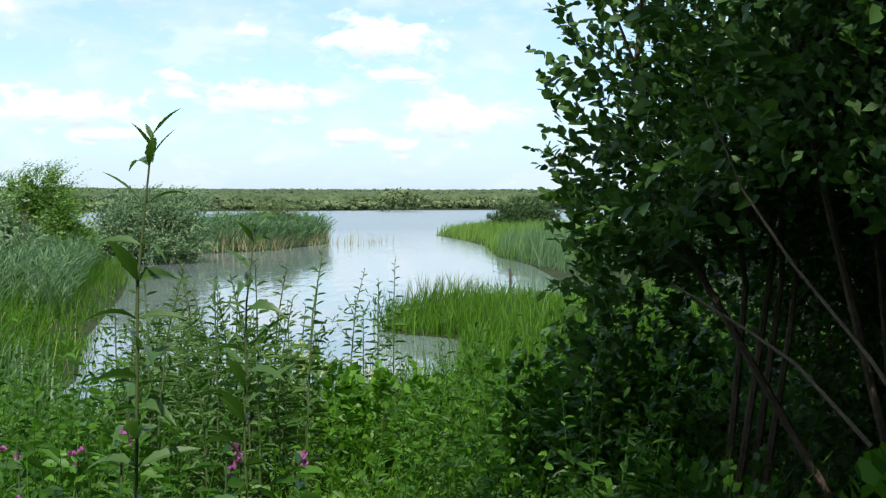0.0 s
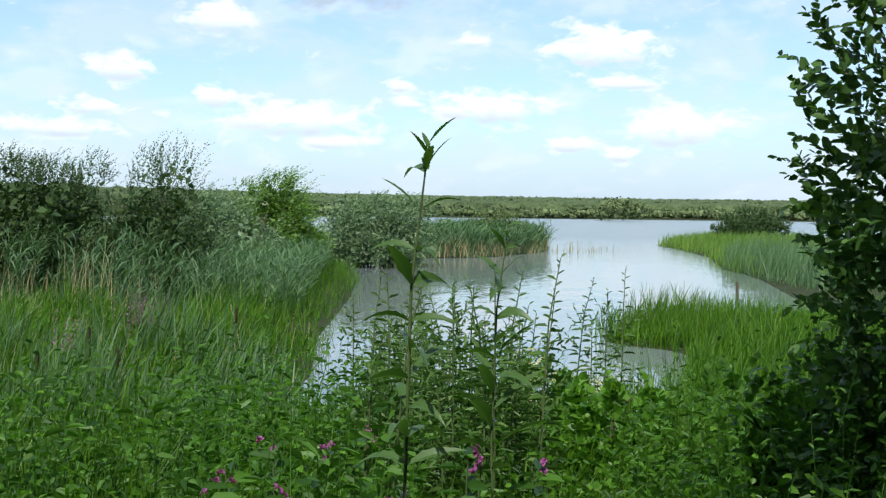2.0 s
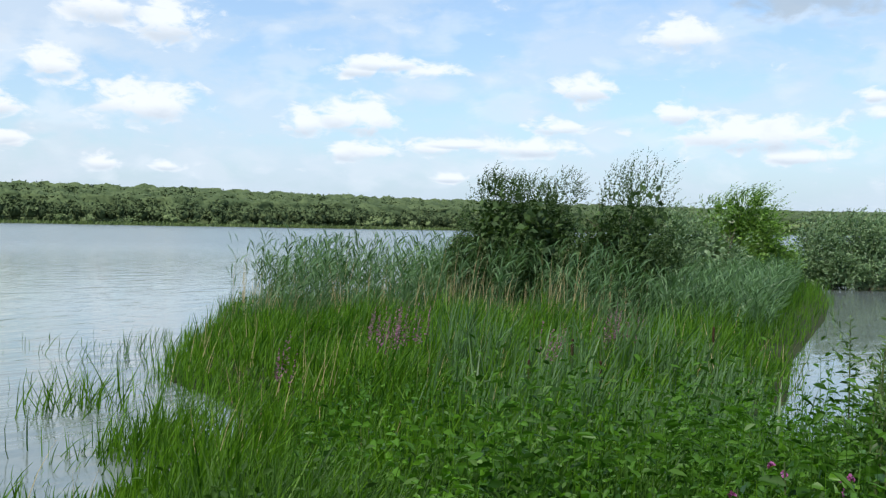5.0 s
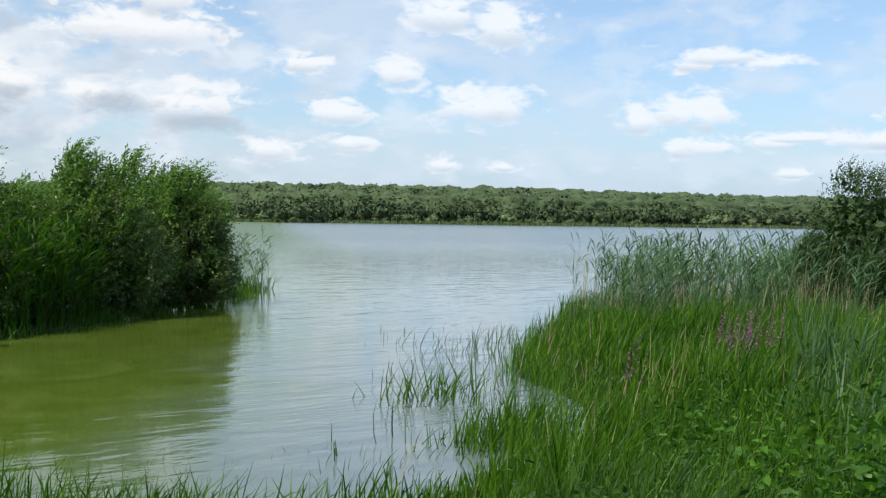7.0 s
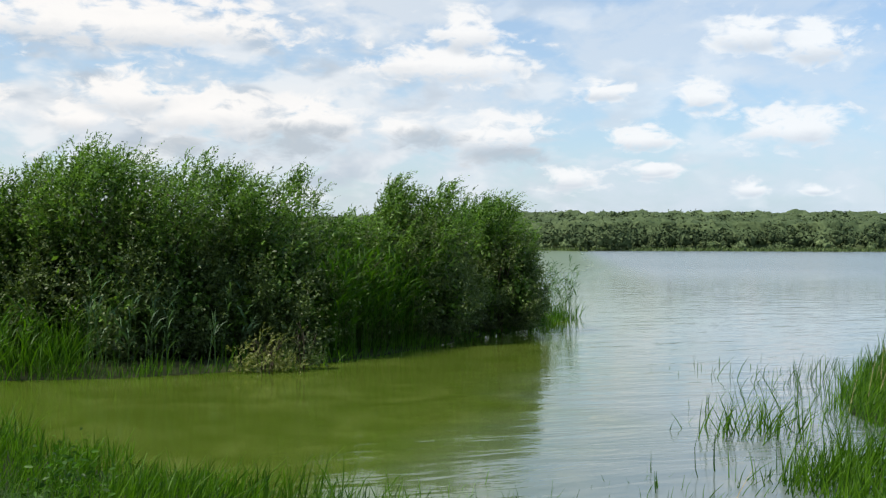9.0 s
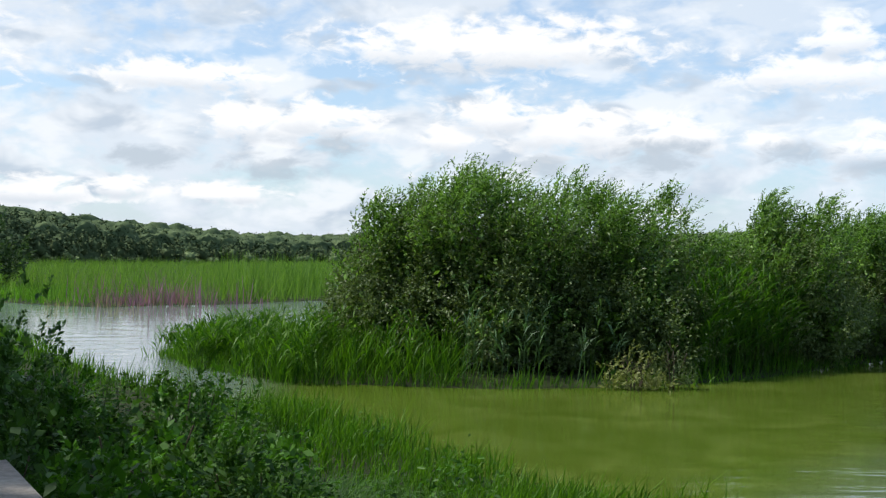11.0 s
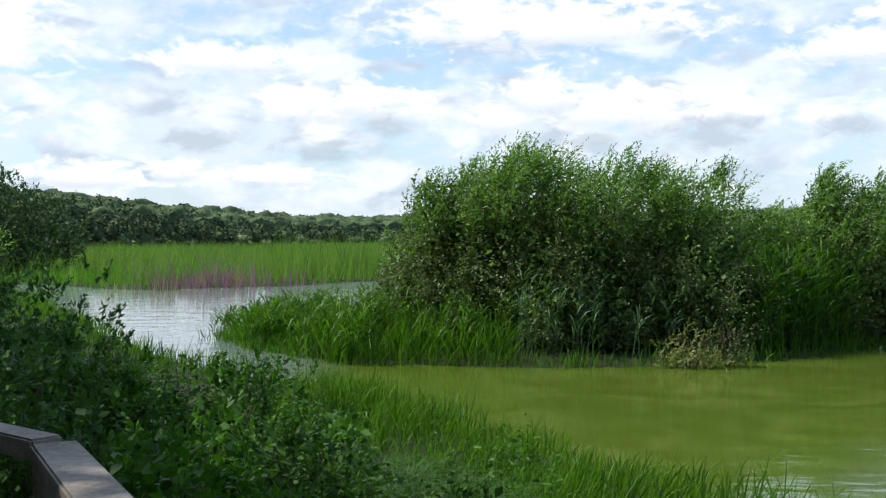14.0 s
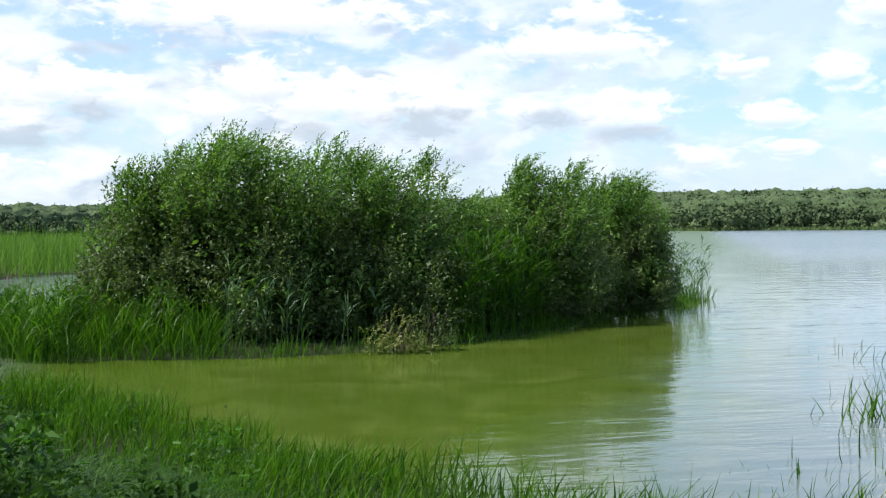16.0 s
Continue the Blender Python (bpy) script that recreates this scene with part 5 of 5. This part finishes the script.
bush("bramble", *polar(-13.0, 4.2)[:2], 1.5, 1.2, 0.85, 0, M_HERB, 380, (0.08, 0.055), "bramble tangle under the dark sallow", "plant", seed=53, lean=0.05, limbs=4, spiky=0.2, lobe_n=7, fill=60, fill_size=0.12, per_shoot=8, shoot=(0.2, 0.4), thick=0.008)
bush("bramble", *polar(-20.5, 3.0)[:2], 0.9, 0.8, 1.15, 0, M_HERB, 120, (0.11, 0.06), "broad-leaved weed beside the path", "plant", seed=54, lean=0.05, limbs=3, spiky=0.4, lobe_n=5, fill=12, fill_size=0.12, per_shoot=7, shoot=(0.2, 0.4), thick=0.008)

# cream flower heads
for i, (a, r, z) in enumerate([(7.3, 7.0, 0.95), (6.6, 7.2, 0.82), (4.2, 7.8, 0.7), (7.6, 6.8, 0.72)]):
    x, y, _ = polar(a, r)
    thing = new("meadowsweet")
    thing.matrix_world = pose(x, y, float(land_height(np.array([[x, y]]))[0]))
    tagged(thing, "weed with a cream flower head", "plant", "cream flowers")
    bm = bmesh.new()
    tube(bm, [(0, 0, -0.05), (0.01, 0, z * 0.5), (0, 0, z)], [0.005, 0.004, 0.003], 5)
    part("stem", bm, M_STEM, thing)
    q = Quads()
    u = unit(RNG.normal(0, 1, (60, 3)))
    leaves(q, np.array([0, 0, z]) + u * [0.08, 0.08, 0.04], u, np.full(60, 0.02), np.full(60, 0.016))
    tagged(part("flower", q.mesh("flower", M_CREAM), M_CREAM, thing, "cream flower head"), kind="stuff")


# purple loosestrife on the peninsula
def loosestrife(az_, r, n, spread):
    x, y, _ = polar(az_, r)
    p = np.column_stack([RNG.normal(x, spread, n), RNG.normal(y, spread, n)])
    b = ground_points(p)
    b[:, 2] += RNG.uniform(0.45, 0.62, n)
    q = Quads()
    shoots(q, b, np.tile([0.06, 0.03, 1.0], (n, 1)) + RNG.normal(0, 0.06, (n, 3)), RNG.uniform(0.3, 0.45, n), np.tile([0.05, 0.03, 0], (n, 1)), 26, 0.035, 0.02, 1.5)
    stuff("loosestrife", q, M_PURPLE, "purple loosestrife spikes in the sedge", "flowers")


for a, r, n, sp in [(38.7, 12.2, 22, 0.13), (37.6, 12.4, 14, 0.12), (27.2, 12.6, 16, 0.15), (26.2, 13.0, 9, 0.15), (30.4, 11.0, 7, 0.08), (44.0, 9.8, 5, 0.08)]:
    loosestrife(a, r, n, sp)

# bulrush heads
for i, (a, r, z) in enumerate([(31.4, 9.0, 0.98), (29.2, 10.4, 1.02), (22.2, 11.5, 1.15), (27.8, 9.6, 0.9)]):
    x, y, _ = polar(a, r)
    thing = new("bulrush")
    thing.matrix_world = pose(x, y, float(land_height(np.array([[x, y]]))[0]), 3, 2, 0)
    tagged(thing, "bulrush with a dark brown head", "plant", "bulrushes")
    bm = bmesh.new()
    tube(bm, [(0, 0, -0.05), (0, 0, z * 0.8), (0, 0, z + 0.1)], [0.005, 0.004, 0.002], 6)
    part("stem", bm, M_STEM, thing)
    bm = bmesh.new()
    tube(bm, [(0, 0, z * 0.8 - 0.1), (0, 0, z * 0.8 - 0.09), (0, 0, z * 0.8 + 0.05), (0, 0, z * 0.8 + 0.06)], [0.006, 0.013, 0.013, 0.006], 8)
    part("head", bm, M_CATTAIL, thing, "dark brown velvety head")

# dark herbs on the bank, standing out against the channel
for i in range(22):
    x, y, _ = polar(99.5 + 0.62 * i + 0.5 * math.sin(i * 1.9), 8.2 + 2.2 * ((i * 0.618) % 1))
    z = float(land_height(np.array([[x, y]]))[0])
    copy_thing(patterns[i % len(patterns)], pose(x, y, z - 0.42 - 0.06 * (i % 5), 0, 0, i * 71 % 360))

# a thin post in the water
bm = bmesh.new()
tube(bm, [(0, 0, -0.5), (0.01, 0, 0.1), (0.0, 0, 0.42)], [0.04, 0.038, 0.034], 8)
post = part("stake", bm, M_BARK, None)
post.location = (1.7, 27.8, 0)
tagged(post, "dark wooden stake standing in the lake", "stake")

# ---- the near bank to the west ----
blade_field("bank_sedge", scatter([(-6.3, 3.5), (-7.4, 2.5), (-8.9, 1.75), (-11.1, 0.25), (-12.7, -0.75), (-14.5, -1.85), (-14.3, -3.0), (-11.5, -1.6), (-8.6, -0.6), (-6.4, 0.4), (-5.4, 2.2)], 16000), 0.5, 0.012, M_SEDGE, "bright grass fringing the near bank", bend=0.4)
blade_field("bank_sedge", scatter([(-15, -2.6), (-18.4, -5.2), (-24.2, -8.5), (-34, -13.7), (-44, -20.3), (-44, -23), (-32, -15.5), (-22, -10), (-14, -4.2)], 12000), 0.5, 0.03, M_SEDGE, "bright grass strip along the channel", rows=2)
blade_field("bank_sedge", np.column_stack([RNG.uniform(-8.6, -6.2, 260), RNG.uniform(1.8, 5.2, 260)]), 0.42, 0.010, M_SEDGE, "thin grass blades at the waterline", lean=0.25)
q = Quads()
herbs(q, clumped(sector(97, 128, 3.6, 10, 1500), 1.7, 0.3), 0.70, 14, 0.085, 0.028)
herbs(q, sector(90, 101, 4.0, 6.8, 420), 0.5, 13, 0.085, 0.03)
herbs(q, sector(100, 128, 9, 15, 500), 0.5, 11, 0.10, 0.04)
stuff("bank_weeds", q, M_HERB_DARK, "dark shaded weeds on the near bank", "weeds")
q = Quads()
herbs(q, clumped(sector(86, 110, 6.2, 10.5, 300), 1.6, 0.3), 0.5, 10, 0.085, 0.034, 0.3, 0.3)
stuff("bank_weeds", q, M_HERB, "green weeds on the near bank", "weeds")


blade_field("bank_grass", sector(82, 114, 4.2, 9.5, 3000), 0.34, 0.011, M_TUSSOCK, "dark grass between the weeds on the bank", lean=0.22, bend=0.4)


def tussock(x, y, r, h, n):
    a = RNG.uniform(0, math.tau, n)
    rr = r * np.sqrt(RNG.random(n)) * 0.75
    out = np.stack([np.cos(a), np.sin(a), 0 * a], 1)
    b = ground_points(np.array([[x, y]]))[0] + out * rr[:, None]
    q = Quads()
    blades(q, b, RNG.uniform(0.7, 1.25, n) * h, np.full(n, 0.008), out * 0.25, out * RNG.uniform(0.3, 1.0, (n, 1)) + WIND * 0.3 - np.array([0, 0, 0.3]), 6)
    ob = new("grass_tussock", q.mesh("grass_tussock", M_TUSSOCK))
    tagged(ob, "long drooping grass tussock on the bank", "grass", kind="stuff")


for a, d, r, h in [(97.5, 7.5, 0.4, 0.5), (95.6, 7.2, 0.4, 0.52), (93.6, 6.9, 0.4, 0.5), (91.6, 6.5, 0.35, 0.46), (96.4, 6.5, 0.35, 0.45), (92.6, 6.0, 0.3, 0.4)]:
    tussock(*polar(a, d)[:2], r, h * 1.2, 900)

BANK = dict(category="shrub", lean=0.08, spiky=0.15, lobe_n=8, fill=50, fill_size=0.14, per_shoot=9, shoot=(0.25, 0.45), thick=0.01, limbs=3)
for i, (a, r, w, h, n, mt) in enumerate([(107.0, 9.0, 1.1, 1.05, 340, M_HERB), (101.3, 9.6, 1.3, 1.05, 380, M_HERB), (104.0, 7.2, 1.5, 0.95, 320, M_HERB),
                                         (102.3, 6.0, 0.55, 0.86, 120, M_LIME), (98.0, 5.2, 0.4, 0.6, 70, M_HERB), (109.5, 6.2, 1.3, 1.05, 360, M_HERB_DARK), (106.0, 5.4, 1.1, 0.9, 300, M_HERB), (98.5, 7.4, 1.2, 0.8, 300, M_HERB), (112.0, 10.0, 1.4, 1.3, 380, M_HERB_DARK), (114.0, 8.0, 1.8, 1.25, 460, M_SHADE),
                                         (117.5, 7.5, 2.0, 1.6, 560, M_SHADE), (117.0, 11.5, 2.2, 1.75, 560, M_SHADE), (111.5, 13.0, 1.3, 1.2, 300, M_LIME), (119.0, 11.0, 2.4, 2.6, 700, M_SHADE), (112.6, 9.6, 2.0, 1.9, 700, M_SHADE), (110.2, 9.0, 1.5, 1.35, 520, M_HERB_DARK), (115.6, 10.2, 2.2, 2.5, 700, M_SHADE), (103.2, 8.4, 0.9, 1.15, 260, M_HERB_DARK), (100.6, 4.6, 0.8, 0.8, 200, M_HERB), (96.6, 6.2, 1.1, 0.62, 260, M_HERB_DARK), (93.6, 5.6, 0.9, 0.5, 220, M_HERB_DARK), (99.6, 6.6, 1.2, 0.8, 300, M_HERB_DARK), (91.0, 6.3, 0.8, 0.45, 160, M_HERB_DARK)]):
    bush("bank_shrub", *polar(a, r)[:2], w, w * 0.9, h, i * 33, mt, n, (0.085, 0.038), "bright green leafy shrub on the bank" if mt in (M_LIME, M_HERB) else "dark leafy shrub on the shaded bank", seed=70 + i, **BANK)


# ---- the wooden rail ----
CORNER, RIGHT_END, LEFT_END, TOP = Vector((-3.13, -1.075, 0)), Vector((1.2, 1.32, 0)), Vector((-5.5, -4.1, 0)), 1.5


def board(name, a, b, z, wide, thick, parent, label=""):
    d = b - a
    bm = bmesh.new()
    n = 6
    made = bmesh.ops.create_cube(bm, size=1.0, matrix=Matrix.Diagonal((d.length, wide, thick, 1)))
    bmesh.ops.subdivide_edges(bm, edges=[e for e in bm.edges if abs((e.verts[0].co - e.verts[1].co).x) > 0.5 * d.length], cuts=n)
    for v in bm.verts:
        v.co.z += 0.004 * math.sin(v.co.x * 3.1) + 0.002 * math.sin(v.co.x * 11)
        v.co.y += 0.003 * math.sin(v.co.x * 2.3)
    bmesh.ops.bevel(bm, geom=[e for e in bm.edges if e.calc_face_angle(0) > 1.0], offset=0.006, segments=2, affect="EDGES")
    ob = part(name, bm, M_RAIL, parent, label)
    mid = (a + b) / 2
    ob.matrix_local = pose(mid.x, mid.y, z, 0, 0, math.degrees(math.atan2(d.y, d.x)))
    return ob


rail = tagged(new("wooden_railing"), "weathered grey wooden railing round the viewing place", "railing")
inward = Vector((0.35, -0.35, 0)).normalized()
board("top_rail", CORNER + Vector((0.02, 0.012, 0)), RIGHT_END, TOP - 0.028, 0.115, 0.05, rail)
board("top_rail", LEFT_END, CORNER - Vector((0.012, 0.014, 0)), TOP - 0.031, 0.088, 0.056, rail)
board("middle_rail", LEFT_END, CORNER - Vector((0.03, 0.04, 0)), TOP - 0.26, 0.04, 0.09, rail)
board("middle_rail", CORNER + Vector((0.05, 0.03, 0)), RIGHT_END, TOP - 0.26, 0.04, 0.09, rail)
for k, c in enumerate([CORNER, CORNER.lerp(RIGHT_END, 0.36), CORNER.lerp(RIGHT_END, 0.7), RIGHT_END, CORNER.lerp(LEFT_END, 0.5), LEFT_END]):
    bm = bmesh.new()
    box(bm, (0.085, 0.085, 1.42), pose(0, 0, 0.0), 0.006)
    ob = part("post", bm, M_RAIL, rail)
    ob.matrix_local = pose(c.x, c.y, TOP - 0.06 - 0.71, 0, 0, 29)

sign = tagged(new("notice_board"), "pale tilted notice board beyond the railing", "sign")
sp = polar(123.0, 3.95)
sign.matrix_world = pose(sp[0], sp[1], 0.35, 0, 0, -59)
bm = bmesh.new()
box(bm, (0.55, 0.38, 0.025), pose(0, 0, 1.22, 28, 0, 0), 0.004)
part("panel", bm, M_SIGN, sign)
for dx in (-0.2, 0.2):
    bm = bmesh.new()
    box(bm, (0.06, 0.06, 1.36), pose(dx, 0, 0.52), 0.004)
    part("post", bm, M_RAIL, sign)
